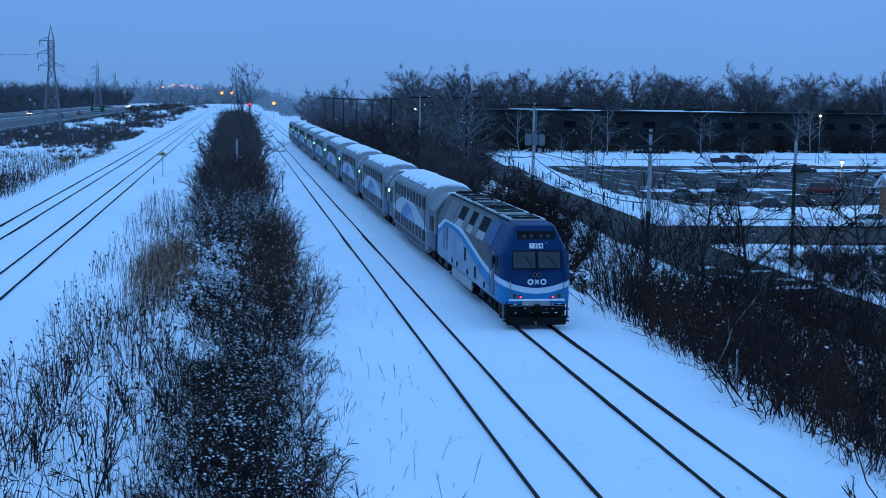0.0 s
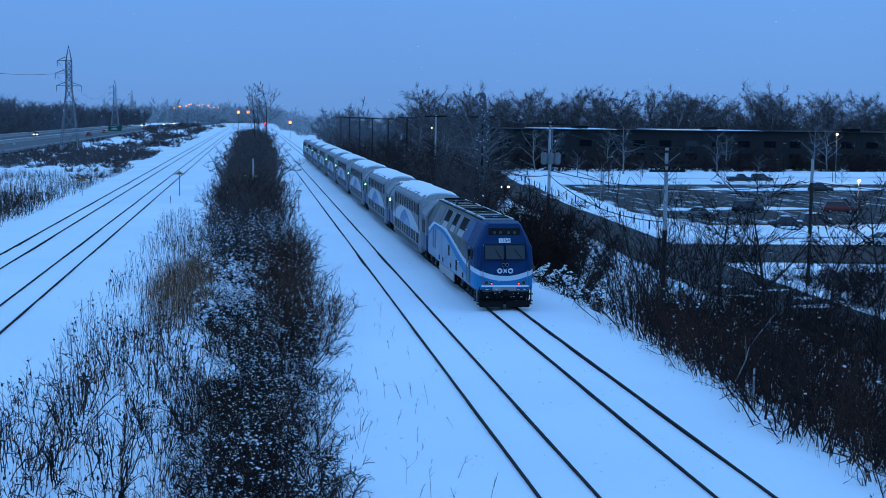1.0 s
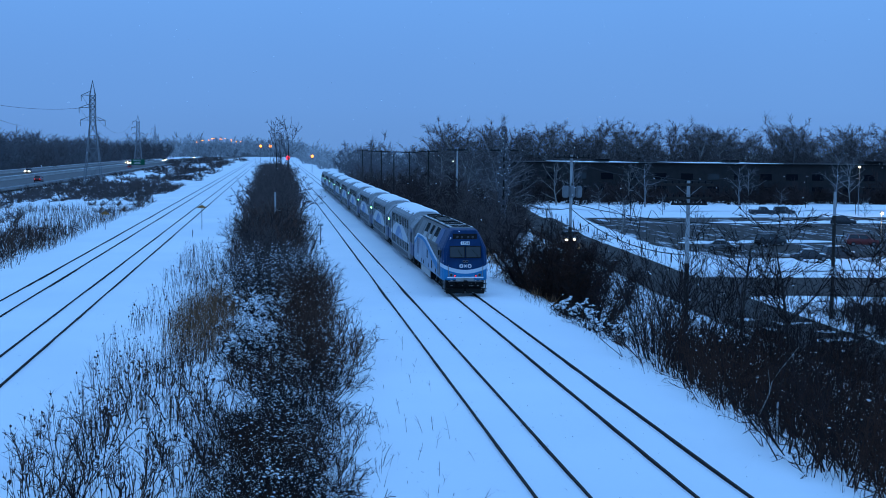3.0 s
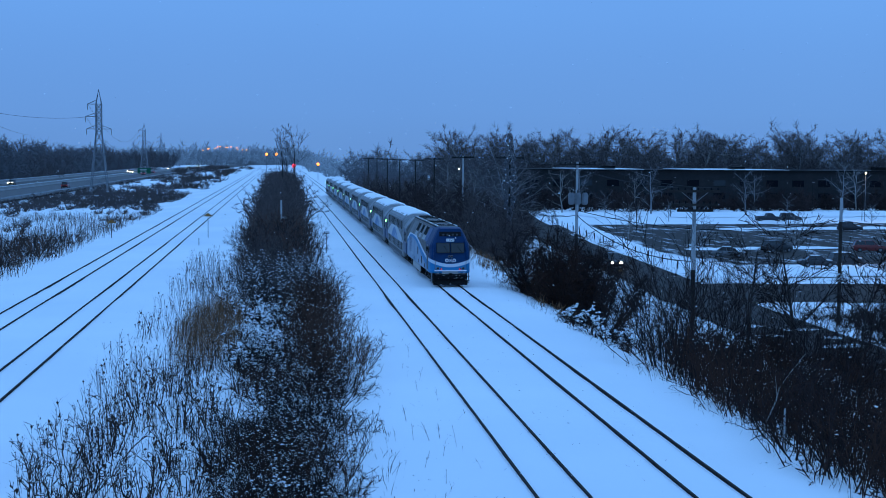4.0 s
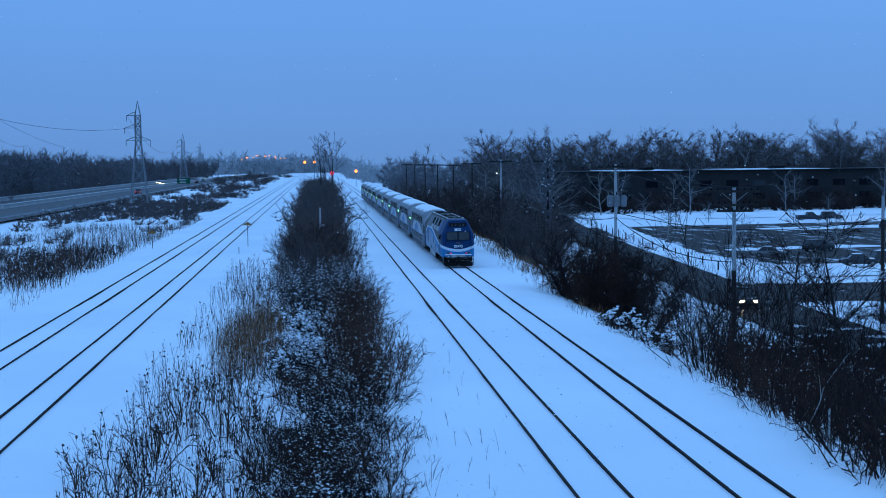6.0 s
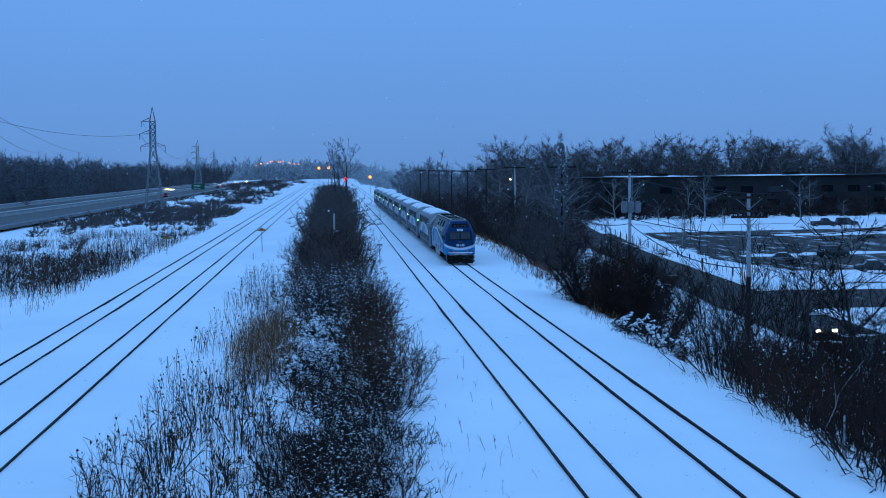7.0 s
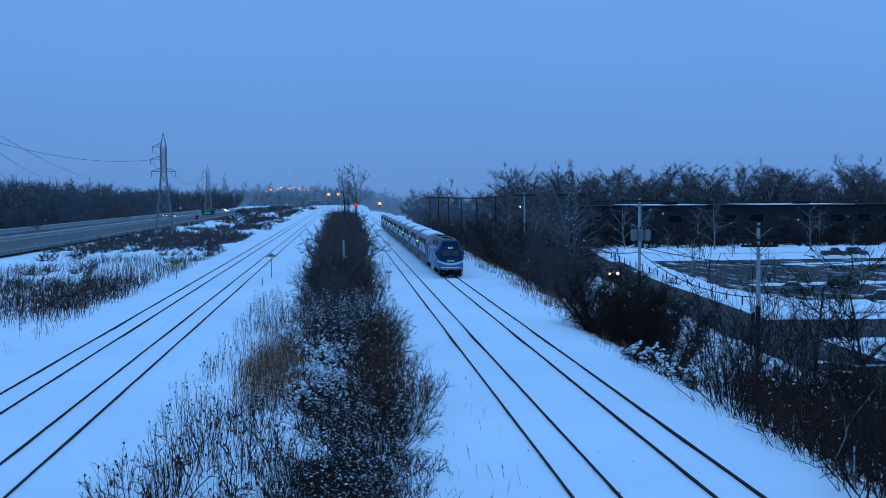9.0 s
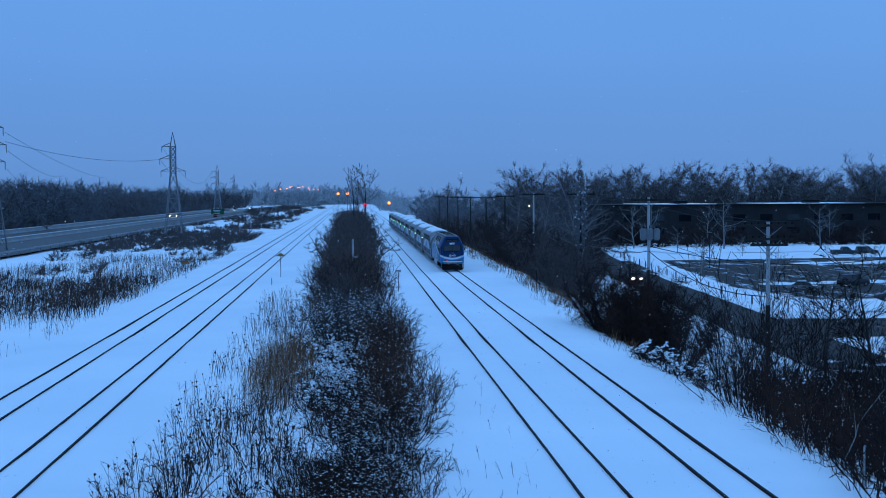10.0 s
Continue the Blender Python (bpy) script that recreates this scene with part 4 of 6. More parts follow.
def between_strip(y):
    """The two sides of the planted strip between the two pairs of tracks."""
    return -3.0 + 0.7 * noise.noise((1.0, y * 0.06, 0)), 2.3 + 0.5 * noise.noise((4.0, y * 0.06, 0))


def spots_in(x0, x1, y0, y1, step, keep=lambda x, y: True):
    out = []
    y = y0
    while y < y1:
        x = x0 + pick.uniform(0, step)
        while x < x1:
            a, b = x + pick.uniform(-0.4, 0.4) * step, y + pick.uniform(-0.4, 0.4) * step
            if keep(a, b):
                out.append((a, b))
            x += step
        y += step
    return out


def build_strip():
    # low snowy tangle nearest to the bridge
    tangles = [plant_thing("bush", "low tangled bare bush flecked with snow", "bush", bush_meshes(20 + i, 1.5, 2.5, 26, 3.6, 0.0085, 700, 34, BRIAR if i % 2 else TWIG, 0.045, 0.42, snow_size=1.25), pose(0, 0, 0), "bushes between the tracks") for i in range(4)]
    scatter(spots_in(-1.5, 1.8, 26, 47, 1.08) + spots_in(-1.2, 2.3, 47, 66, 1.3), tangles, (0.75, 1.1))
    sparse = [plant_thing("bush", "sparse bare weed shrub standing in snow", "bush", bush_meshes(25 + i, 1.5, 1.8, 7, 3.4, 0.0115, 40, 3, STEM if i else TWIG, 0.05, 0.2), pose(0, 0, 0), "weed shrubs between the tracks") for i in range(3)]
    scatter(spots_in(-7.6, -1.6, 26, 50, 1.6) + spots_in(-6.0, -1.4, 50, 62, 1.9), sparse, (0.6, 1.15))
    snowy = [plant_thing("bush", "snow-laden low bush bent over under its load", "bush", bush_meshes(30 + i, 1.05, 2.4, 30, 3.8, 0.011, 640, 84, BRIAR if i else TWIG, 0.07, 0.6, snow_size=2.1), pose(0, 0, 0), "bushes between the tracks") for i in range(2)]
    scatter(spots_in(-2.1, 1.0, 60, 90, 1.9), snowy, (0.8, 1.15))
    briars = [plant_thing("bush", "dark red-brown bramble bush standing in snow", "bush", bush_meshes(40 + i, 2.3, 2.8, 26, 3.6, 0.010, 440, 12, BROWN if i else BRIAR, 0.055, 0.24, BROWN), pose(0, 0, 0), "bushes between the tracks") for i in range(3)]
    scatter(spots_in(1.0, 3.2, 58, 92, 1.65), briars, (0.65, 1.0))
    # the tall dark hedge
    hedge = [bush_meshes(50 + i, 3.3, 3.2, 18, 3.4, 0.014, 640, 0, (FAR_TWIG, TWIG, BROWN, FAR_TWIG)[i], 0.08, 0.2, (FAR_TWIG, FAR_TWIG, BRIAR, BROWN)[i]) for i in range(4)]
    thicket("hedge", "tall dark leafless hedge growing between railway tracks", "hedge", hedge, spots_in(-3.8, 3.2, 112, 170, 2.05, lambda x, y: between_strip(y)[0] < x < between_strip(y)[1]), (0.65, 1.02))
    dusted = [plant_thing("bush", "dark hedge bush dusted with snow", "bush", bush_meshes(56 + i, 2.3, 2.8, 20, 3.4, 0.012, 560, 46, FAR_TWIG if i else TWIG, 0.07, 0.4, FAR_TWIG, 1.25), pose(0, 0, 0), "bushes between the tracks") for i in range(2)]
    scatter(spots_in(-2.4, 2.5, 89, 113, 1.9), dusted, (0.75, 1.1))
    far = [bush_meshes(60 + i, 3.6, 4.2, 10, 3.0, 0.03, 300, 0, FAR_TWIG, 0.15, 0.2, FAR_TWIG) for i in range(3)]
    thicket("hedge", "dark leafless hedge running far along the tracks", "hedge", far, spots_in(-3.6, 3.4, 170, 330, 3.0, lambda x, y: between_strip(y)[0] < x < between_strip(y)[1]) + spots_in(-3.4, 3.4, 330, 620, 5.0), (0.85, 1.25))
    for i, (x, y, h) in enumerate(((0.6, 405, 15.5), (3.9, 415, 16.5), (2.4, 430, 13.0))):
        tree_thing("slim bare tree rising from the hedge", tree_meshes(70 + i, h, 0.28, 3.6, 0.05, 3, BARK, FROST_HAZE_TWIG, 0.25), sized(x, y))


build_strip()


def build_weeds():
    rng = np.random.default_rng(5)

    def stand(name, label, xs, ys, count, tall, wide, material, lean, clump=0.0, forks=0, round_off=False):
        pts = np.stack([rng.uniform(*xs, count), rng.uniform(*ys, count)], 1)
        if clump:
            keep = np.array([noise.noise((x * clump, y * clump * 0.6, 8)) > -0.05 + rng.normal(0, 0.12) for x, y in pts])
            pts = pts[keep]
        if round_off:
            u = (pts[:, 0] - sum(xs) / 2) / (xs[1] - xs[0]) * 2
            v = (pts[:, 1] - sum(ys) / 2) / (ys[1] - ys[0]) * 2
            pts = pts[u * u + v * v < rng.uniform(0.05, 1.1, len(pts))]
        base = np.array([(x, y, ground_z(x, y) - 0.05) for x, y in pts])
        h = rng.uniform(*tall, len(base))
        tips = base + np.stack([rng.normal(0, lean, len(base)) * h, rng.normal(0, lean, len(base)) * h, h], 1)
        b, t, w = [base], [tips], [np.full(len(base), wide)]
        for k in range(forks):
            f = rng.uniform(0.4, 0.85, len(base))[:, None]
            s = base * (1 - f) + tips * f
            b.append(s)
            t.append(s + np.stack([rng.normal(0, 0.16, len(s)) * h, rng.normal(0, 0.16, len(s)) * h, h * rng.uniform(0.15, 0.35, len(s))], 1))
            w.append(np.full(len(s), wide * 0.7))
        me = blades(name, np.concatenate(b), np.concatenate(t), np.concatenate(w), material, rng)
        tagged(new(name, me), label, "weeds", kind="stuff")
        return tips

    stand("dry_grass", "tan dry grass standing in snow", (-5.6, -1.8), (60, 92), 6800, (0.4, 1.25), 0.0065, STALK, 0.2, 0, 1, True)
    stand("dry_grass", "sparse tan grass along the snowy strip", (-6.6, -1.6), (27, 112), 3200, (0.3, 1.0), 0.0065, STALK, 0.22, 0.45)
    tips = stand("dead_weeds", "dark dead weed stems poking out of snow", (-7.6, -1.4), (27, 130), 2700, (0.5, 1.5), 0.0095, STEM, 0.16, 0.3, 3)
    sel = tips[rng.permutation(len(tips))[:900]]
    tagged(new("seed_heads", lumps("seed_heads", sel, rng.uniform(0.02, 0.05, len(sel)), STEM, rng, 1.4)), "dark seed heads on dead weed stems", "weeds", kind="stuff")
    stand("dead_weeds", "dark dead stems along the edge of the strip", (2.6, 3.7), (27, 130), 420, (0.15, 0.6), 0.008, STEM, 0.4, 0.3, 2)
    stand("dead_weeds", "dead stems along the top of the bank", (16.2, 18.4), (30, 130), 1100, (0.15, 0.7), 0.007, STEM, 0.35, 0.25, 2)
    stand("dry_grass", "dry grass along the top of the bank", (17.6, 21.5), (90, 260), 2600, (0.3, 1.0), 0.02, STALK, 0.25, 0.2, 1)
    stand("dead_weeds", "dead weeds on the snowy verge beyond the tracks", (-46, -20.5), (108, 230), 6200, (0.4, 1.5), 0.015, STEM, 0.2, 0.10, 2)
    stand("dry_grass", "tan grass on the snowy verge beyond the tracks", (-46, -20.5), (84, 240), 3600, (0.3, 1.1), 0.015, STALK, 0.2, 0.13, 1)
    # lone stalks in the snow beside the strip
    stand("dead_weeds", "lone dead stems in clean snow", (3.6, 6.4), (28, 75), 46, (0.2, 0.8), 0.0075, STEM, 0.35, 0, 3)


build_weeds()


def build_litter():
    """Broken twigs, leaves and clods lying on the snow between and beside the rails."""
    rng = np.random.default_rng(77)
    n = 420
    y = 27 + 95 * rng.uniform(0, 1, n) ** 1.5
    x = np.where(rng.uniform(0, 1, n) < 0.75, rng.uniform(3.2, 15.4, n), rng.uniform(-18.5, -7.5, n))
    base = np.array([(a, b, ground_z(a, b) + 0.012) for a, b in zip(x, y)])
    az, long = rng.uniform(0, 6.28, n), rng.uniform(0.03, 0.22, n)
    tips = base + np.stack([np.cos(az) * long, np.sin(az) * long, rng.uniform(0, 0.05, n)], 1)
    tagged(new("twig_litter", blades("twig_litter", base, tips, rng.uniform(0.004, 0.010, n), STEM, rng)), "broken twigs and dead leaves lying on snow", "litter", kind="stuff")
    sel = base[rng.permutation(n)[:150]]
    tagged(new("snow_clods", lumps("snow_clods", sel + np.array([[0.3, 0.2, 0.0]]), rng.uniform(0.02, 0.07, len(sel)), SNOW, rng, 0.5)), "small clods of snow thrown beside the rails", "snow", kind="stuff")


build_litter()


def build_right_bank():
    low = [bush_meshes(80 + i, 3.1, 3.2, 17, 3.6, 0.0115, 620, (0, 5, 0, 2)[i], (TWIG, BRIAR, TWIG, BRIAR)[i], 0.06, 0.34, snow_size=(0.9, 1.5, 0.8, 1.2)[i]) for i in range(4)]
    thicket("thicket", "dark leafless thicket covering the railway bank", "thicket", low, spots_in(16.6, 36, 29, 92, 2.4, lambda x, y: x > bank_edge(y) + 1.1 + 1.4 * smooth(40, 60, y) + 1.0 * noise.noise((y * 0.2, 0, 2)) and not (x < 23.5 and y > 69) and not (x > 33.5 and y > 84)), (0.75, 1.3))
    tall = [plant_thing("bush", "tall multi-stemmed bare sapling clump", "bush", bush_meshes(90 + i, 7.4, 3.0, 7, 4.2, 0.013, 0, 6, TWIG, 0.04, 0.08, spread=0.40), pose(0, 0, 0), "saplings on the bank") for i in range(4)]
    scatter([(28.4, 66), (33.0, 66), (30.4, 79), (27.4, 86), (36.4, 62), (21.0, 66), (22.5, 70), (20.2, 72), (23.5, 75), (21.8, 78), (24.6, 69), (27.5, 58), (30.5, 60), (25.8, 74), (26.8, 80), (29.8, 74), (23.0, 60), (31.5, 52), (27.0, 50), (24.2, 86), (34.0, 58), (29.5, 82), (22.0, 84), (25.5, 90), (28.0, 92), (31.0, 88), (35.5, 74), (36.5, 84), (34.0, 92), (30.0, 97), (24.0, 80), (20.8, 69), (32.5, 70)], tall, (0.75, 1.2))
    mid = [plant_thing("bush", "dense dark bush on the snowy slope", "bush", soft_brush(100 + i, 7.0, 6.2, 24, 4600, 0.036, 0.75, TWIG, BRIAR if i else BRUSH_TWIG), pose(0, 0, 0), "thicket on the bank") for i in range(2)]
    scatter([(20.6, 99), (22.2, 103), (19.6, 103.5), (21.4, 101), (22.6, 98.5), (20.0, 106)], mid, (0.85, 1.1))
    snowy = [plant_thing("bush", "low bush heaped with fresh snow", "bush", bush_meshes(110 + i, 1.2, 2.4, 24, 3.2, 0.012, 260, 70, TWIG, 0.10, 0.5, snow_size=1.6), pose(0, 0, 0), "snowy bushes on the bank") for i in range(2)]
    scatter([(17.6, 84), (18.6, 87), (18.2, 80), (19.6, 90), (20.4, 84.5), (19.0, 76.5), (26.5, 46), (24.0, 52), (27.8, 43)], snowy, (0.8, 1.2))
    wall = [soft_brush(120 + i, 7.8, 7.2, 11, 1150, 0.062, 1.1, BRUSH_TWIG, (BRUSH_TWIG, BRUSH_TWIG, FAR_TWIG, FAR_TWIG)[i], 1) for i in range(4)]
    thicket("brushwood", "dark brushwood along the foot of the bank", "brushwood", wall, spots_in(22, 36, 116, 210, 4.7, lambda x, y: x > bank_edge(y) + 2.4 and x < 0.168 * y + 0.6 * math.sin(y)) + spots_in(21, 42, 210, 420, 7.5, lambda x, y: x > bank_edge(y) + 2.2 and x < 0.166 * y), (0.7, 1.25))
    # a pale fallen stem lying up the bank, and one dark crooked tree by the road
    rng = np.random.default_rng(3)
    segs, tips = [], []
    sprout(rng, segs, tips, (0, 0, 0), Vector((0.26, 0.35, 1.0)).normalized(), 2.9, 0.034, 1, 2, 0.4, 0.4, 0.0, 0.12, 6, 0.015)
    t = thing("fallen_branch", "pale broken branch leaning in dark thicket", "branch", pose(17.9, 50.5, ground_z(17.9, 50.5)))
    part("stem", tube_mesh("stem", segs, PALE_BARK, 5), None, t)
    tree_thing("crooked dark bare tree dusted with snow", tree_meshes(131, 10.5, 0.85, 5.0, 0.02, 3, BARK, TWIG, 0.3), sized(31.0, 82))
    tree_thing("crooked dark bare tree dusted with snow", tree_meshes(132, 9.0, 0.9, 5.0, 0.02, 3, BARK, TWIG, 0.25), sized(32.6, 76))
    thicket("brushwood", "low dark brush beside the side street", "brushwood", [soft_brush(136 + i, 2.0, 3.8, 10, 700, 0.03, 0.55, TWIG, BRUSH_TWIG, 1) for i in range(2)], spots_in(44.5, 59, 94, 120, 2.9) + spots_in(59, 84, 90, 110, 3.4, lambda x, y: noise.noise((x * 0.12, y * 0.12, 5)) > -0.55), (0.7, 1.25))
    tree_thing("slim dark bare tree beside the street", tree_meshes(133, 9.5, 0.6, 4.6, 0.02, 3, BARK, TWIG, 0.25), sized(48.5, 104))
    tree_thing("slim dark bare tree beside the street", tree_meshes(134, 8.5, 0.7, 4.6, 0.02, 3, BARK, TWIG, 0.25), sized(34.5, 101))
    # tall pale-limbed trees over the brushwood
    for i, (x, y, h) in enumerate(((33, 205, 15.5), (36, 222, 17.5), (31, 232, 16), (39, 240, 15), (29, 246, 15), (41, 252, 14), (35, 262, 18))):
        tree_thing("tall bare tree with frosted limbs", soft_tree(140 + i, h * 1.12, 0.9, 16, 2600, 0.034, 1.3, FROST_BARK if i % 2 else PALE_BARK, WOOD_TWIG, 0.15, 3, 1.2), sized(x, y, 1, i), "tall trees by the tracks")


build_right_bank()


# ---------------------------------------------------------------- streets, car park and highway
def ribbon(name, label, category, line, half, z, material, left=None):
    """A flat road along a centre line of (x, y) points."""
    v, f = [], []
    for i, (x, y) in enumerate(line):
        a, b = line[max(0, i - 1)], line[min(len(line) - 1, i + 1)]
        d = Vector((b[0] - a[0], b[1] - a[1], 0)).normalized()
        n = Vector((-d.y, d.x, 0)) * half
        v += [(x - n.x, y - n.y, z), (x + n.x, y + n.y, z)]
        if i:
            f.append((2 * i - 2, 2 * i - 1, 2 * i + 1, 2 * i))
    return tagged(new(name, mesh_of(name, v, f, material)), label, category, kind="structure")


def glide(points, step=6.0):
    """A smooth line through a few points."""
    out = []
    for i in range(len(points) - 1):
        p0, p1, p2, p3 = (Vector(points[max(0, min(len(points) - 1, k))]) for k in (i - 1, i, i + 1, i + 2))
        n = max(2, int((p2 - p1).length / step))
        for k in range(n):
            t = k / n
            out.append(tuple(0.5 * (2 * p1 + (p2 - p0) * t + (2 * p0 - 5 * p1 + 4 * p2 - p3) * t * t + (3 * p1 - p0 - 3 * p2 + p3) * t ** 3)))
    return out + [tuple(points[-1])]


STREET_LINE = glide([(38.5, -60), (38.8, 60), (40.0, 120), (42.5, 165), (47.0, 245), (54.5, 325), (66, 400), (84, 470)])


def street_x(y):
    for a, b in zip(STREET_LINE, STREET_LINE[1:]):
        if a[1] <= y <= b[1]:
            return a[0] + (b[0] - a[0]) * (y - a[1]) / (b[1] - a[1])
    return STREET_LINE[-1][0]


FLAT = LOW - 0.10
ribbon("road", "wet asphalt street with slushy edges", "road", STREET_LINE, 3.9, FLAT + 0.16, STREET)
ribbon("road", "wet asphalt side street past the car park", "road", [(43.5, 139), (60, 138.5), (140, 136), (240, 132)], 9.5, FLAT + 0.165, STREET)
ribbon("road", "slushy asphalt car park crossed by tyre tracks", "car park", [(52 + k * 4.0, 228 + 0.12 * k * 4) for k in range(36)], 52, FLAT + 0.155, LOT)


def snow_bank(name, label, points, half, tall, seed):
    """A ploughed ridge of snow with an uneven crest."""
    line = glide(points, 1.2)
    v, f = [], []
    n = 9
    for i, (x, y) in enumerate(line):
        a, b = line[max(0, i - 1)], line[min(len(line) - 1, i + 1)]
        d = Vector((b[0] - a[0], b[1] - a[1], 0)).normalized()
        ends = min(1.0, i / 3, (len(line) - 1 - i) / 3)
        for k in range(n):
            u = 2 * k / (n - 1) - 1
            w = half * u * (1 + 0.3 * noise.noise((seed, i * 0.3, 0)))
            h = tall * (1 - u * u) * ends * (0.7 + 0.7 * noise.noise((x * 0.5 + seed, y * 0.5, u)))
            v.append((x - d.y * w, y + d.x * w, FLAT + 0.12 + max(0.0, h)))
        if i:
            for k in range(n - 1):
                p = i * n + k
                f.append((p - n, p - n + 1, p + 1, p))
    return tagged(new(name, mesh_of(name, v, f, SNOW, True)), label, "snow bank", kind="structure")


snow_bank("snow_bank", "ploughed snow bank beside the car park", [(53, 160), (62, 161), (80, 163), (100, 166), (130, 170)], 3.6, 1.0, 2)
snow_bank("snow_bank", "snowy verge between street and car park", [(49.5, 150), (50.5, 180), (54, 230), (60, 290), (68, 345)], 3.2, 0.5, 5)
snow_bank("snow_bank", "snowy island in the car park", [(84, 262), (100, 266), (125, 270), (150, 276)], 4.5, 0.4, 7)
snow_bank("snow_bank", "snowy lawn behind the car park", [(70, 330), (110, 335), (160, 345), (220, 355)], 16, 0.5, 9)
snow_bank("snow_bank", "snowy island in the car park", [(60, 205), (72, 207), (86, 209)], 2.2, 0.35, 13)

HIGH = -0.25
HIGHWAY_LINE = glide([(-76, -60), (-75, 150), (-73.5, 350), (-73, 550), (-71, 800), (-64, 1050), (-46, 1400)], 20)
ribbon("road", "wet dark highway with six lanes", "highway", HIGHWAY_LINE, 17.5, HIGH, HIGHWAY)


def highway_x(y):
    for a, b in zip(HIGHWAY_LINE, HIGHWAY_LINE[1:]):
        if a[1] <= y <= b[1]:
            return a[0] + (b[0] - a[0]) * (y - a[1]) / (b[1] - a[1])
    return HIGHWAY_LINE[-1][0]


def barrier(name, label, off, tall, material, snow, y0=100, y1=1000, step=12.0):
    """A sloped concrete barrier along the highway, segment by segment."""
    t = tagged(new(name), label, "barrier", kind="structure")
    prof = [(-0.32, 0), (-0.32, 0.12), (-0.12, 0.4), (-0.10, tall), (0.10, tall), (0.12, 0.4), (0.32, 0.12), (0.32, 0)]
    me = finish("segment", loft([[(x, y, z) for x, z in prof] for y in (0.05, step - 0.05)]), material)
    lumps_of_snow = bmesh.new()
    for k in range(6):
        y = 0.2 + step * k / 6
        add_box(lumps_of_snow, -0.13, 0.13, y, y + step / 6 - 0.75, tall, tall + 0.14)
    cap = finish("snow_cap", lumps_of_snow, SNOW)
    y = y0
    while y < y1:
        x = highway_x(y)
        s = part("segment", me, material, t)
        s.matrix_basis = pose(x + off, y, HIGH, 0, 0, math.degrees(math.atan2(x - highway_x(min(y + step, 1390)), step)))
        if snow:
            part("snow_cap", cap, SNOW, s)
        y += step
    return t


barrier("highway_median", "snow-capped concrete median barrier of the highway", 0.0, 0.95, CONCRETE, True)
barrier("highway_barrier", "concrete barrier along the far side of the highway", -17.2, 1.1, CONCRETE, True)


def guard_rail():
    t = tagged(new("guard_rail"), "dark steel guard rail on posts along the highway", "guard rail", kind="structure")
    post = finish("post", box(-0.08, 0.08, -0.1, 0.1, -0.3, 0.85), STEEL)
    beam = finish("beam", loft([[(x, y, z) for x, z in ((0.08, 0.50), (0.16, 0.56), (0.10, 0.66), (0.16, 0.76), (0.08, 0.82))] for y in (0, 8.0)]), STEEL)
    y = 150.0
    while y < 760:
        x = highway_x(y) + 17.3
        m = pose(x, y, HIGH, 0, 0, math.degrees(math.atan2(highway_x(y) - highway_x(y + 8), 8)))
        for me, n in ((post, "post"), (beam, "beam")):
            part(n, me, STEEL, t).matrix_basis = m
        y += 8
    return t


guard_rail()

def highway_sign():
    t = thing("highway_sign", "green highway direction board on two posts", "sign", pose(-66, 700, HIGH))
    for s in (-2.2, 2.2):
        part("post", rod((s, 0.2, 0), (s, 0.2, 3.4), 0.12, n=7), STEEL, t)
    b = part("board", box(-3.2, 3.2, -0.06, 0.06, 0.6, 3.3, 0.03), SIGN_GREEN, t, "green sign board with pale bars")
    for z, w in ((2.6, 2.2), (1.9, 1.6), (1.2, 2.0)):
        part("bar", box(-w, w * 0.6, -0.075, -0.055, z - 0.12, z + 0.12), BOARD, b)


SIGN_GREEN = varied("green_sign_face", (0.005, 0.10, 0.05), (0.01, 0.15, 0.075), 2, 0.5, 0)
highway_sign()

# ---------------------------------------------------------------- cars
GLASS_CAR = Mat("car_glass", (0.012, 0.014, 0.017), 0.08, 0, 0.6).m


def car_paint(name, colour):
    k = Mat(name, colour, 0.3, 0.2)
    n = k.noise(2.5, 5)
    k.colour(k.mix(k.ramp(n, [(0.45, 0.0), (0.8, 0.45)]), colour, tuple(c * 0.6 + 0.05 for c in colour)))
    return k.m


def section(half, z0, z1, y, tuck=0.9):
    return [(-half * 0.92, y, z0), (-half, y, z0 + 0.12), (-half, y, (z0 + z1) * 0.55), (-half * tuck, y, z1), (half * tuck, y, z1), (half, y, (z0 + z1) * 0.55), (half, y, z0 + 0.12), (half * 0.92, y, z0)]


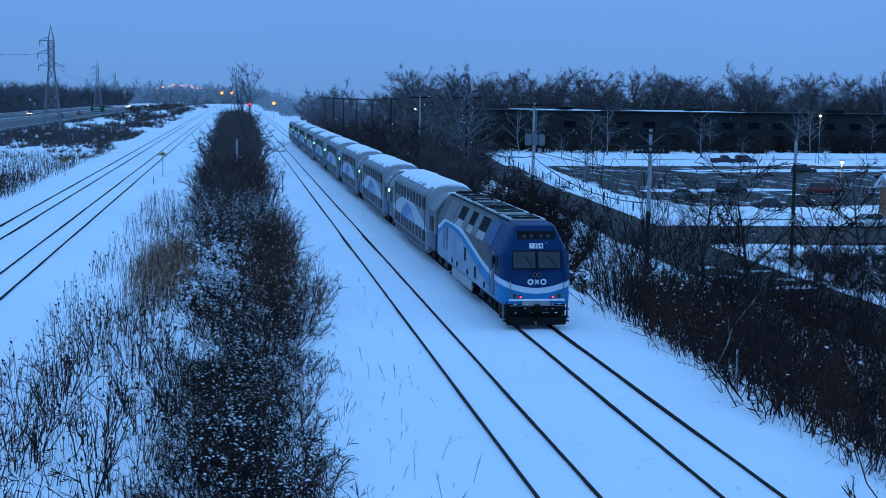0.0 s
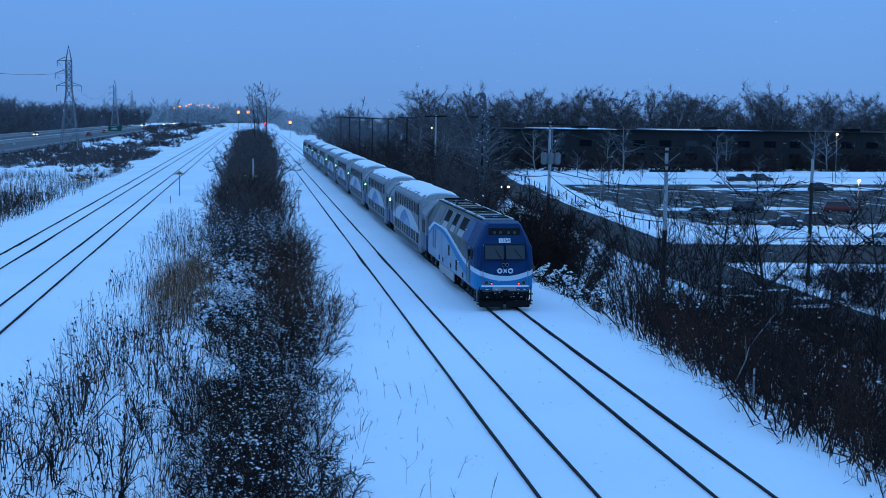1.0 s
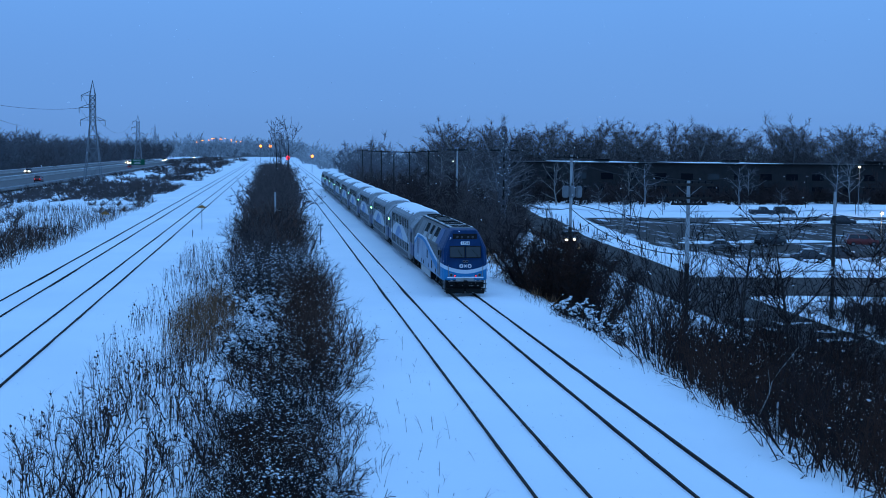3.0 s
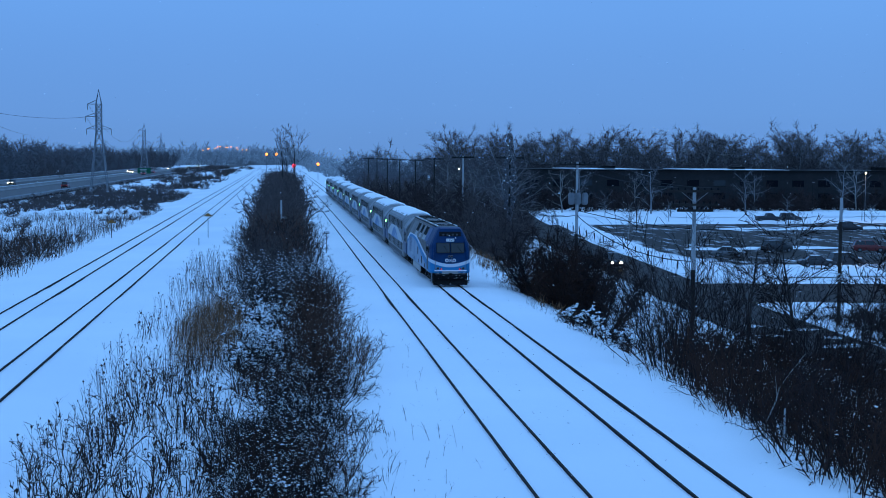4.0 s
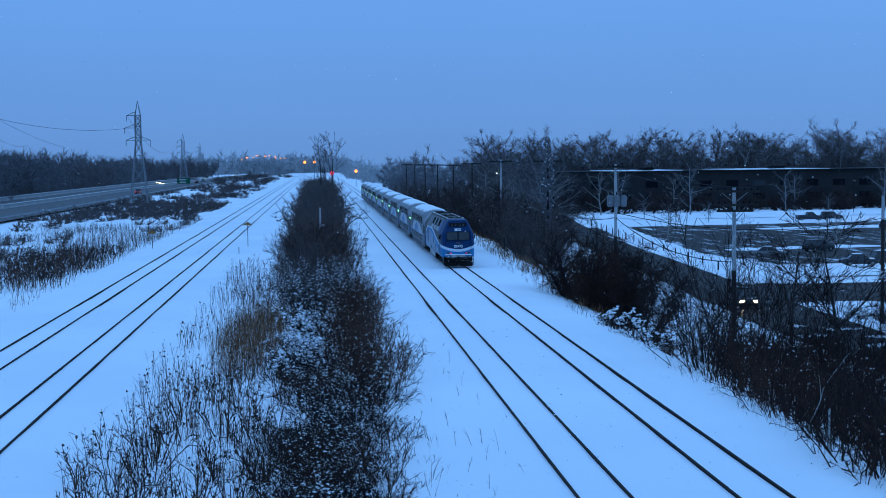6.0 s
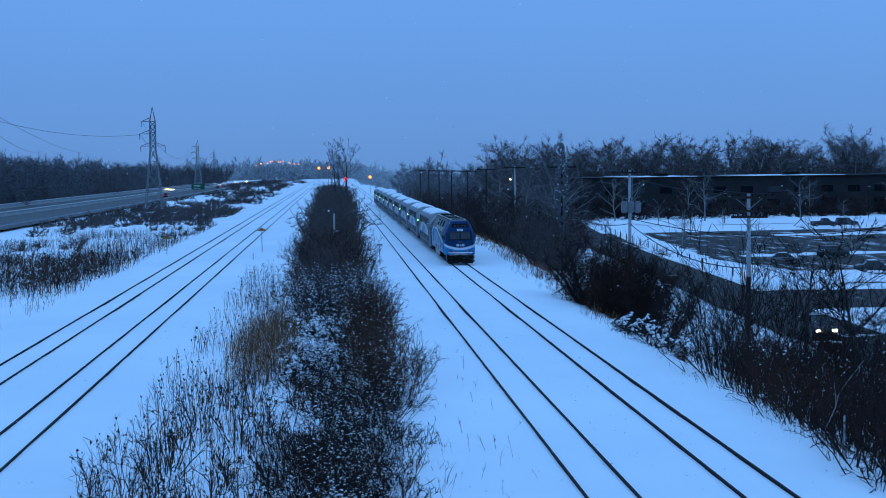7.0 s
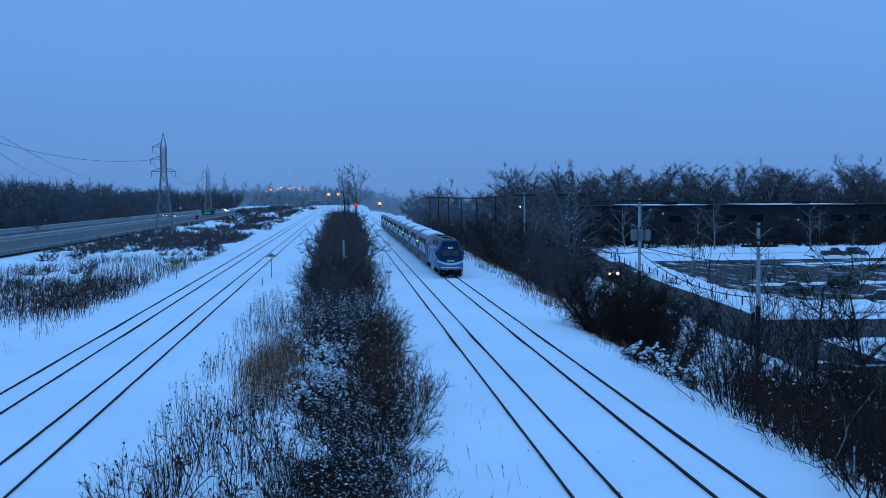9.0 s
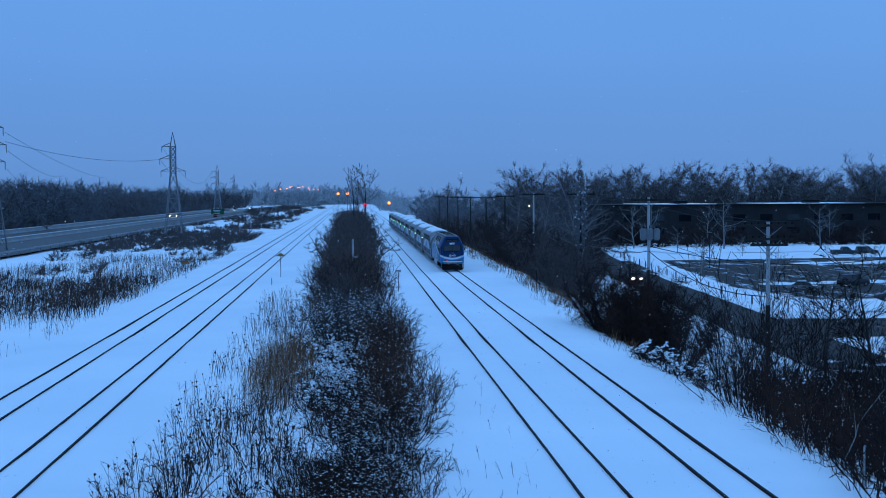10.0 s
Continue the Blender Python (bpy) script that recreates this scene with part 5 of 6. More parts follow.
def build_car(label, paint, kind="sedan", lit=False, brake=False, snow=True):
    """A car that faces -y: body, cabin glass, roof, wheels with rims, lamps, and snow on its roof."""
    tall, long = {"sedan": (1.45, 4.6), "suv": (1.75, 4.7), "hatch": (1.5, 4.1), "pickup": (1.8, 5.6)}[kind]
    t = thing("pickup_truck" if kind == "pickup" else "car", label, "pickup truck" if kind == "pickup" else "car")
    h, a = long / 2, 0.90
    belt = tall * 0.62
    part("body", loft([section(a * 0.86, 0.34, belt * 0.72, -h), section(a, 0.26, belt * 0.86, -h + 0.25), section(a, 0.24, belt * 0.98, -h + 1.15), section(a, 0.24, belt, -0.4), section(a, 0.24, belt * 1.02, h - 0.7), section(a, 0.26, belt * 0.98, h - 0.2), section(a * 0.9, 0.36, belt * 0.85, h)]), paint, t)
    c0, c1 = {"sedan": (-h + 1.25, h - 0.75), "suv": (-h + 1.2, h - 0.15), "hatch": (-h + 0.95, h - 0.15), "pickup": (-h + 1.5, 0.75)}[kind]
    r0, r1 = c0 + 0.75, c1 - (0.65 if kind == "sedan" else 0.28)

    def slab(y, half, z):
        return [(-half, y, z), (half, y, z)]

    bm = bmesh.new()
    low = [bm.verts.new(p) for p in (*slab(c0, 0.80, belt - 0.03), *reversed(slab(c1, 0.80, belt - 0.03)))]
    top = [bm.verts.new(p) for p in (*slab(r0, 0.62, tall - 0.04), *reversed(slab(r1, 0.62, tall - 0.04)))]
    for i in range(4):
        bm.faces.new((low[i], low[(i + 1) % 4], top[(i + 1) % 4], top[i]))
    bm.faces.new(top)
    glass = part("cabin_glass", bm, GLASS_CAR, t, "dark car windows")
    part("roof", box(-0.64, 0.64, r0 - 0.05, r1 + 0.05, tall - 0.05, tall, 0.02), paint, t)
    for s in (-1, 1):
        for y0, y1 in ((c0, r0), (c1, r1)):
            part("pillar", rod((s * 0.80, y0, belt - 0.03), (s * 0.63, y1, tall - 0.03), 0.045, n=5), paint, glass)
        part("pillar", rod((s * 0.81, (c0 + c1) / 2, belt - 0.03), (s * 0.64, (r0 + r1) / 2, tall - 0.03), 0.04, n=5), paint, glass)
        part("mirror", box(s * 0.98 - 0.09, s * 0.98 + 0.09, c0 + 0.42, c0 + 0.56, belt, belt + 0.15, 0.03), paint, t)
        for y in (-h + 0.85, h - 0.9):
            w = part("wheel", rod((s * 0.78, y, 0.33), (s * 0.95, y, 0.33), 0.33, n=16), RUBBER, t)
            part("rim", rod((s * 0.94, y, 0.33), (s * 0.965, y, 0.33), 0.21, n=12), STEEL, w)
        hl = part("headlight", box(s * 0.60 - 0.22, s * 0.60 + 0.22, -h - 0.02, -h + 0.12, belt * 0.55, belt * 0.55 + 0.22, 0.03), HEAD_LAMP if lit else STEEL, t)
        part("tail_light", box(s * 0.66 - 0.13, s * 0.66 + 0.13, h - 0.12, h + 0.02, belt * 0.68, belt * 0.68 + 0.18, 0.03), RED_LAMP if brake else BRICK_RED, t)
    part("bumper", box(-0.84, 0.84, -h - 0.05, -h + 0.1, 0.32, 0.5, 0.04), BLACK, t)
    part("bumper", box(-0.84, 0.84, h - 0.1, h + 0.05, 0.34, 0.52, 0.04), BLACK, t)
    if kind == "pickup":
        part("cargo_bed", box(-0.74, 0.74, 0.95, h - 0.15, belt - 0.02, belt + 0.03), BLACK, t, "dark open cargo bed")
    if snow:
        part("roof_snow", box(-0.58, 0.58, r0 + 0.02, r1 - 0.02, tall - 0.002, tall + 0.06, 0.03), SNOW, t, "thin snow on the car roof")
        part("hood_snow", box(-0.6, 0.6, -h + 0.45, c0 - 0.15, belt * 0.90, belt * 1.0 + 0.02, 0.03), SNOW, t)
    return t


BRICK_RED = varied("dull_red_lens", (0.10, 0.01, 0.012), (0.18, 0.02, 0.02), 8, 0.3, 0)
WHITE_PAINT, DARK_PAINT, RED_PAINT, GREY_PAINT = car_paint("white_car_paint", (0.72, 0.72, 0.71)), car_paint("dark_car_paint", (0.02, 0.022, 0.026)), car_paint("red_car_paint", (0.16, 0.02, 0.018)), car_paint("grey_car_paint", (0.13, 0.135, 0.14))
LOT_Z = FLAT + 0.165


def park(ob, x, y, turn):
    ob.matrix_basis = pose(x, y, LOT_Z, 0, 0, turn)


park(build_car("white hatchback with glowing red tail lights waiting by the booth", WHITE_PAINT, "hatch", False, True, False), 68.6, 146.6, -82)
park(build_car("dark sedan with snow on its roof in the car park", DARK_PAINT, "sedan"), 67.3, 171.5, 84)
park(build_car("dark sport utility car in the car park", DARK_PAINT, "suv"), 71.6, 172.6, 96)
park(build_car("dull red van-like car parked in slush", RED_PAINT, "suv", snow=False), 86.0, 199, 78)
park(build_car("dark hatchback parked in slush", DARK_PAINT, "suv", snow=False), 72.0, 199, 110)
park(build_car("dark sport utility car beside a snowy island", DARK_PAINT, "suv"), 107.2, 257, 70)
park(build_car("grey car parked behind the lit lamp post", GREY_PAINT, "sedan"), 116, 240, 100)
park(build_car("dark pickup truck parked by the snowy lawn", DARK_PAINT, "pickup", snow=False), 105.8, 298, 88)
park(build_car("dark car parked by the snowy lawn", DARK_PAINT, "suv"), 111.4, 300, 84)
park(build_car("grey sedan with a snowy hood in the car park", GREY_PAINT, "sedan"), 61.5, 189, 70)
park(build_car("dark sedan half hidden at the lot's edge", DARK_PAINT, "sedan"), 131, 262, 88)

street_cars = [build_car("dark car with bright headlights driving along the street", DARK_PAINT, "suv", True, False, False), build_car("dark sedan with bright headlights on the street", DARK_PAINT, "sedan", True, False, False)]
STREET_DRIVES = [[(0, 279), (2, 233.5), (4, 172), (5.5, 136), (7.4, 101), (10, 56)], [(0, 374), (4, 312), (7, 263), (8, 246.5), (9, 230), (10, 214)]]
highway_cars = []
HIGHWAY_DRIVES = []
for k, (label, paint, kind, lane, lit, way) in enumerate((
        ("dark car with headlights coming along the highway", DARK_PAINT, "suv", -10.5, True, [(0, 598), (2.5, 516), (5.5, 390), (10, 200)]),
        ("grey car with headlights coming along the highway", GREY_PAINT, "sedan", -7.0, True, [(0, 845), (5.5, 735), (10, 655)]),
        ("dark car with headlights in the outer highway lane", DARK_PAINT, "sedan", -12.5, True, [(0, 880), (5.5, 765), (10, 662)]),
        ("dark car with red tail lights going away on the highway", DARK_PAINT, "sedan", 7.5, False, [(0, 551), (5, 720), (10, 890)]),
        ("red car with tail lights going away on the highway", RED_PAINT, "suv", 11.5, False, [(0, 285), (2.5, 366), (10, 640)]),
        ("grey car with tail lights going away on the highway", GREY_PAINT, "sedan", 4.5, False, [(0, 640), (5, 790), (10, 940)]),
        ("far car with headlights on the bend of the highway", GREY_PAINT, "suv", -4.5, True, [(0, 965), (10, 900)]),
        ("far car with headlights on the bend of the highway", DARK_PAINT, "suv", -8.5, True, [(0, 1010), (10, 930)]),
        ("far car with headlights on the bend of the highway", DARK_PAINT, "sedan", -6.0, True, [(0, 1120), (10, 1010)]),
        ("far car with headlights on the bend of the highway", GREY_PAINT, "sedan", -10.0, True, [(0, 1230), (10, 1120)]))):
    highway_cars.append(build_car(label, paint, kind, lit, not lit, False))
    HIGHWAY_DRIVES.append((lane, lit, way))


# ---------------------------------------------------------------- poles, wires, signs and signals
def sag_wire(points, drop, r=0.014, n=10):
    """One continuous three-sided strand through the points, sagging in each span."""
    line = []
    for a, b in zip(points, points[1:]):
        a, b = Vector(a), Vector(b)
        for i in range(n + (b == Vector(points[-1]))):
            u = i / n
            q = a.lerp(b, u)
            q.z -= drop * 4 * u * (1 - u)
            line.append(q)
    return loft([[(q.x - r, q.y, q.z - r), (q.x + r, q.y, q.z - r), (q.x, q.y, q.z + r)] for q in line])


POLES = [(24.9, 83.3, 7.7), (24.9, 117.5, 9.1), (24.9, 153, 9.6), (24.9, 193, 9.6), (24.9, 229.5, 9.3), (24.9, 262, 9.0), (24.9, 297, 9.0), (24.9, 332, 9.0), (24.9, 368, 9.0), (24.9, 404, 9.0)]


def build_pole(x, y, top, pale, arms):
    g = ground_z(x, y)
    t = thing("utility_pole", "weathered wooden utility pole with crossarms" if not pale else "silvered wooden utility pole with crossarms", "utility pole", pose(x, y, 0), "poles beside the railway")
    turn = 2.7 if y < 90 else 3.0
    part("pole", rod((0, 0, g - 0.4), (0, 0, turn), 0.16, 0.14, 10), POLE_WOOD, t)
    part("pole_top", rod((0, 0, turn), (0, 0, top), 0.14, 0.10, 10), PALE_POLE if pale else POLE_WOOD, t, "paler dry upper length")
    for k, (dz, half) in enumerate(arms):
        arm = part("crossarm", box(-half, half, -0.16, -0.05, top - dz - 0.12, top - dz + 0.03, 0.01), POLE_WOOD, t)
        for i in range(8):
            u = -half + 0.12 + i * (2 * half - 0.24) / 7
            part("insulator", rod((u, -0.1, top - dz + 0.03), (u, -0.1, top - dz + 0.17), 0.045, 0.03, 7), GLASS, arm)
        for s in (-1, 1):
            part("brace", rod((s * half * 0.55, -0.12, top - dz - 0.08), (0, -0.12, top - dz - 0.75), 0.02, n=5), STEEL, arm)
    return t


for i, (x, y, top) in enumerate(POLES):
    p = build_pole(x, y, top, i in (0, 1, 3), [(0.18, 1.55)] + ([(1.0, 1.45), (1.35, 1.1)] if i == 0 else []))
    if i == 1:
        for dx in (-0.55, 0.0, 0.6):
            tr = part("transformer", box(dx - 0.24, dx + 0.24, -0.62, -0.14, 5.5, 6.5, 0.08), STEEL, p, "grey transformer box")
            part("bushing", rod((dx, -0.38, 6.5), (dx, -0.38, 6.75), 0.05), BLACK, tr)
    if i == 2:
        rng = np.random.default_rng(8)
        n = 420
        hh = rng.uniform(0, 1, n)
        wide = 0.25 + 0.75 * np.sin(hh * 3.0) * (1 - 0.6 * hh)
        an = rng.uniform(0, 6.28, n)
        pts = np.stack([np.cos(an) * wide * rng.uniform(0.3, 1, n), np.sin(an) * wide * rng.uniform(0.3, 1, n), 2.0 + hh * 10.0], 1)
        v = part("vine", lumps("vine", pts[:340], rng.uniform(0.07, 0.2, 340), FROST_HAZE_TWIG, rng, 1.4), None, p, "dark vine climbing the pole")
        v["kind"] = "stuff"
        part("vine_snow", lumps("vine_snow", pts[340:], rng.uniform(0.05, 0.11, n - 340), SNOW, rng, 0.7), None, v, "snow caught in the vine")["kind"] = "stuff"
for k, u in enumerate((-1.43, -1.0, 1.0, 1.43)):
    line = [(x + u, y - 0.1, top - 0.02) for x, y, top in POLES]
    w = thing("overhead_wire", "thin black overhead wire between utility poles", "wire", group="overhead wires")
    part("strand", sag_wire(line, 0.35 + 0.05 * k, 0.011), BLACK, w)
w = thing("overhead_wire", "heavy black cable slung between the poles and the street", "wire", group="overhead wires")
part("strand", sag_wire([(24.9, 83.3, 3.2), (24.9, 117.5, 4.6), (24.9, 153, 5.2)], 0.9, 0.028), BLACK, w)
w = thing("overhead_wire", "black cable running from a pole over the street", "wire", group="overhead wires")
part("strand", sag_wire([(24.9, 117.5, 5.0), (46.1, 112.4, 4.4), (82, 96, 4.0)], 1.2, 0.026), BLACK, w)

SIGN_WHITE = varied("white_sign_face", (0.62, 0.63, 0.64), (0.74, 0.75, 0.76), 6, 0.5, 0)
SIGN_YELLOW = varied("ochre_sign_face", (0.24, 0.10, 0.02), (0.36, 0.16, 0.035), 7, 0.5, 0)


def street_pole():
    x, y = 46.1, 112.4
    t = thing("street_pole", "wooden street pole with a white speed sign", "pole", pose(x, y, LOW))
    part("pole", rod((0, 0, -0.3), (0, 0, 8.5), 0.17, 0.14, 10), POLE_WOOD, t)
    part("pole_top", rod((0, 0, 8.5), (0, 0, 10.45), 0.14, 0.11, 10), PALE_POLE, t, "pale dry upper length")
    s = part("speed_sign", box(-0.29, 0.29, -0.24, -0.21, 3.50, 4.25, 0.0), SIGN_WHITE, t, "white speed sign with black figures")
    lettering("40", 0.46, INK, pose(0, -0.246, 3.93, 90), s)
    part("bar", box(-0.20, 0.20, -0.246, -0.238, 3.58, 3.64), INK, s)
    s.rotation_euler.z = t.rotation_euler.z
    t.rotation_euler.z = radians(-20)


street_pole()


def small_sign(name, label, x, y, tall, board):
    g = ground_z(x, y)
    t = thing(name, label, "sign", pose(x, y, g))
    part("post", rod((0, 0, -0.3), (0, 0, tall), 0.035, n=7), BLACK if board != "stake" else PALE_POLE, t)
    if board == "diamond":
        bm = bmesh.new()
        q = [(-0.62, tall - 0.28), (0.62, tall - 0.28), (0.0, tall + 0.12)]
        v = [[bm.verts.new((a, d, b)) for a, b in q] for d in (-0.06, -0.03)]
        bm.faces.new(v[0])
        bm.faces.new(v[1])
        for i in range(3):
            bm.faces.new((v[0][i], v[0][(i + 1) % 3], v[1][(i + 1) % 3], v[1][i]))
        part("board", bm, SIGN_YELLOW, t, "ochre wedge-shaped marker board")
    elif board == "plate":
        b = part("board", box(-0.26, 0.26, -0.06, -0.03, tall - 0.2, tall + 0.02), SIGN_DARK, t, "small dark plate with unreadable marks")
        part("bar", box(-0.2, 0.2, -0.066, -0.058, tall - 0.13, tall - 0.05), BOARD, b)
    elif board == "arm":
        part("board", box(-0.04, 0.34, -0.07, -0.03, tall * 0.52, tall * 0.52 + 0.14), BOARD, t, "small pale cross plate")


SIGN_DARK = varied("dark_plate", (0.03, 0.035, 0.05), (0.06, 0.065, 0.08), 8, 0.5, 0)
small_sign("track_sign", "ochre marker sign on a thin post beside the track", -8.4, 166, 2.75, "diamond")
small_sign("track_sign", "ochre marker sign on a thin post by the verge", -19.4, 166, 2.0, "diamond")
small_sign("track_sign", "small dark plate on a post beside the track", 4.5, 139.6, 2.1, "plate")
small_sign("marker_stake", "short dark stake standing in snow", -8.7, 152.7, 0.75, "none")
small_sign("marker_stake", "pale wooden stake on the edge of the bank", 17.2, 46.4, 1.55, "stake")
small_sign("track_sign", "thin dark post on the bank's snowy edge", 18.6, 142, 1.9, "none")


def hedge_post():
    t = thing("hedge_post", "pale post with a small cross plate in the hedge", "post", pose(0.05, 168, 0))
    part("post", rod((0, 0, -0.2), (0, 0, 4.2), 0.12, 0.11, 8), PALE_POLE, t)
    part("plate", box(0.0, 0.55, -0.13, -0.09, 2.0, 2.25), BOARD, t)


hedge_post()


def signal_mast(x, y, z, material, label, r):
    g = ground_z(x, y)
    t = thing("signal_mast", label, "signal", pose(x, y, 0))
    part("mast", rod((0, 0, g - 0.3), (0, 0, z + 0.6), 0.09, 0.07, 8), STEEL, t)
    head = part("signal_head", box(-0.30, 0.30, -0.12, 0.22, z - 0.9, z + 0.6, 0.05), BLACK, t, "black signal head")
    part("lamp", ball((0, -0.25, z), r, 1, 0.6, 1, 2), material, head, "glowing signal lamp")


signal_mast(5.45, 600, 5.2, RED_LAMP, "railway signal glowing red far along the track", 0.85)
signal_mast(-5.9, 600, 10.0, AMBER_LAMP, "tall mast with an amber lamp far along the track", 0.6)
signal_mast(-1.9, 610, 10.1, AMBER_LAMP, "tall mast with an amber lamp far along the track", 0.6)
signal_mast(14.6, 560, 6.2, AMBER_LAMP, "mast with an amber lamp beside the far track", 0.6)


def lamp_post(x, y, z0, tall, r, label, watts=0.0, colour=(1.0, 0.72, 0.42), bulb=None):
    t = thing("street_lamp", label, "street lamp", pose(x, y, z0))
    part("post", rod((0, 0, -0.2), (0, 0, tall), 0.07, 0.05, 8), STEEL, t)
    head = part("lamp_head", box(-0.22, 0.22, -0.28, 0.10, tall - 0.02, tall + 0.14, 0.04), STEEL, t)
    part("bulb", ball((0, -0.09, tall - 0.12), r, 1, 1, 0.7, 2), bulb or WARM_LAMP, head, "glowing warm lamp")
    if watts:
        li = bpy.data.lights.new("lamp_light", "POINT")
        li.energy, li.color, li.shadow_soft_size = watts, colour, 0.25
        new("lamp_light", li).matrix_basis = pose(x - 0.5, y - 0.9, z0 + tall - 0.4)


lamp_post(76.6, 171.5, LOW, 6.2, 0.2, "lit lamp post in the car park", 420)
lamp_post(128.5, 300, LOW, 10.8, 0.26, "bright lamp before the long low building", 500)
lamp_post(33, 262, -4.2, 11.5, 0.16, "distant lit lamp among bare trees", 0)
for i in range(13):
    u = i / 12
    lamp_post(-62 + 33 * u + 1.2 * math.sin(i * 2.3), 1150 + 40 * u, 0, 13.0 + 3.4 * math.sin(u * 2.9 + 0.1) + 0.5 * math.sin(i * 1.7), 0.5, "far amber highway lamp in the murk", bulb=AMBER_LAMP)
for x, y, h in ((90, 320, 5), (64, 250, 4.5), (116, 210, 5.5), (97, 176, 5), (130, 305, 6), (128, 330, 6)):
    t = thing("lamp_post", "slim unlit steel lamp post in the car park", "lamp post", pose(x, y, LOW))
    part("post", rod((0, 0, -0.2), (0, 0, h + 2), 0.07, 0.05, 7), BLACK, t)
    part("lamp_head", box(-0.15, 0.5, -0.12, 0.12, h + 1.95, h + 2.08, 0.03), STEEL, t)
for i in range(16):
    u = i / 15
    y = 168 + 130 * u
    x = street_x(y) + 5.6
    t = thing("fence_post", "dark wooden fence post in roadside snow", "fence post", pose(x, y, LOW), "posts along the street")
    part("post", rod((0, 0, -0.2), (0, 0, 1.25), 0.09, n=7), POLE_WOOD, t)
    part("snow_cap", ball((0, 0, 1.26), 0.10, 1, 1, 0.6), SNOW, t)


# ---------------------------------------------------------------- the long low building, booth and railings
def long_building():
    t = thing("long_building", "long low flat-roofed building with a snowy roof edge", "building", pose(0, 0, 0))
    x0, x1, y0, y1, z0, z1 = 62.0, 330.0, 384.0, 420.0, LOW - 0.3, 5.9
    wall = part("wall", box(x0, x1, y0, y1, z0, z1), FACADE, t, "dark brown masonry wall")
    part("roof", box(x0 - 0.5, x1, y0 - 0.6, y1, z1, z1 + 0.35), BLACK, t, "dark fascia of the flat roof")
    rnd = random.Random(2)
    x = x0
    while x < x1 - 4:
        w = rnd.uniform(2, 13)
        if rnd.random() < 0.62:
            part("roof_snow", box(x, min(x1, x + w), y0 - 0.55, y1 - 4, z1 + 0.35, z1 + 0.45 + rnd.uniform(0, 0.16), 0.04), SNOW, t, "snow along the roof edge")
        x += w + rnd.uniform(0.5, 3)
    for i in range(34):
        x = x0 + 5 + i * 7.6
        for z in (-1.9, 1.7):
            w = part("window", box(x, x + 3.4, y0 - 0.05, y0 + 0.1, z, z + 1.7), SCREEN if i % 5 == 2 and z > 0 else GLASS, t)
            part("frame", box(x - 0.1, x + 3.5, y0 - 0.09, y0 - 0.04, z - 0.14, z - 0.02), BLACK, w)
    for x in (90, 128, 171, 214):
        part("roof_unit", box(x, x + 4, y0 + 8, y0 + 12, z1 + 0.35, z1 + 1.3, 0.1), BLACK, t, "dark roof ventilator")


FACADE = varied("dark_brown_masonry", (0.010, 0.010, 0.011), (0.026, 0.024, 0.023), 0.8, 0.85, 0.2, 0.02)
long_building()


def booth():
    t = thing("booth", "small brick booth with a snowy pitched roof", "booth", pose(75.2, 150.8, LOW))
    part("wall", box(-2.2, 2.4, -2.0, 2.0, -0.2, 4.1), BRICK, t, "orange-brown brick wall")
    bm = bmesh.new()
    ring_a = [(-2.9, -2.4, 4.0), (3.0, -2.4, 4.0), (3.0, 0, 5.6), (-2.9, 0, 5.6)]
    for sgn in (-1, 1):
        a = [bm.verts.new((x, y * -sgn if y else 0, z)) for x, y, z in ring_a]
        b = [bm.verts.new((v.co.x, v.co.y, v.co.z + 0.16)) for v in a]
        bm.faces.new(a)
        bm.faces.new(b)
        for i in range(4):
            bm.faces.new((a[i], a[(i + 1) % 4], b[(i + 1) % 4], b[i]))
    part("roof", bm, SNOW, t, "snow-covered pitched roof")
    part("window", box(-1.4, 0.6, -2.03, -1.9, 1.6, 2.9), GLASS, t)


BRICK = varied("orange_brown_brick", (0.20, 0.08, 0.045), (0.34, 0.15, 0.085), 3, 0.85, 0.3, 0.01)
booth()


def railing():
    t = tagged(new("railing"), "dark steel railing along the side street", "railing", kind="structure")
    post = finish("post", rod((0, 0, 0), (0, 0, 1.15), 0.035, n=6), BLACK)
    for i in range(22):
        o = part("post", post, BLACK, t)
        o.location = (56 + i * 1.7, 119.5 - i * 0.12, LOW + 0.05)
    for z in (0.6, 1.12):
        part("bar", rod((55.5, 119.5, LOW + z), (92.5, 116.9, LOW + z), 0.03, n=6), BLACK, t)


railing()


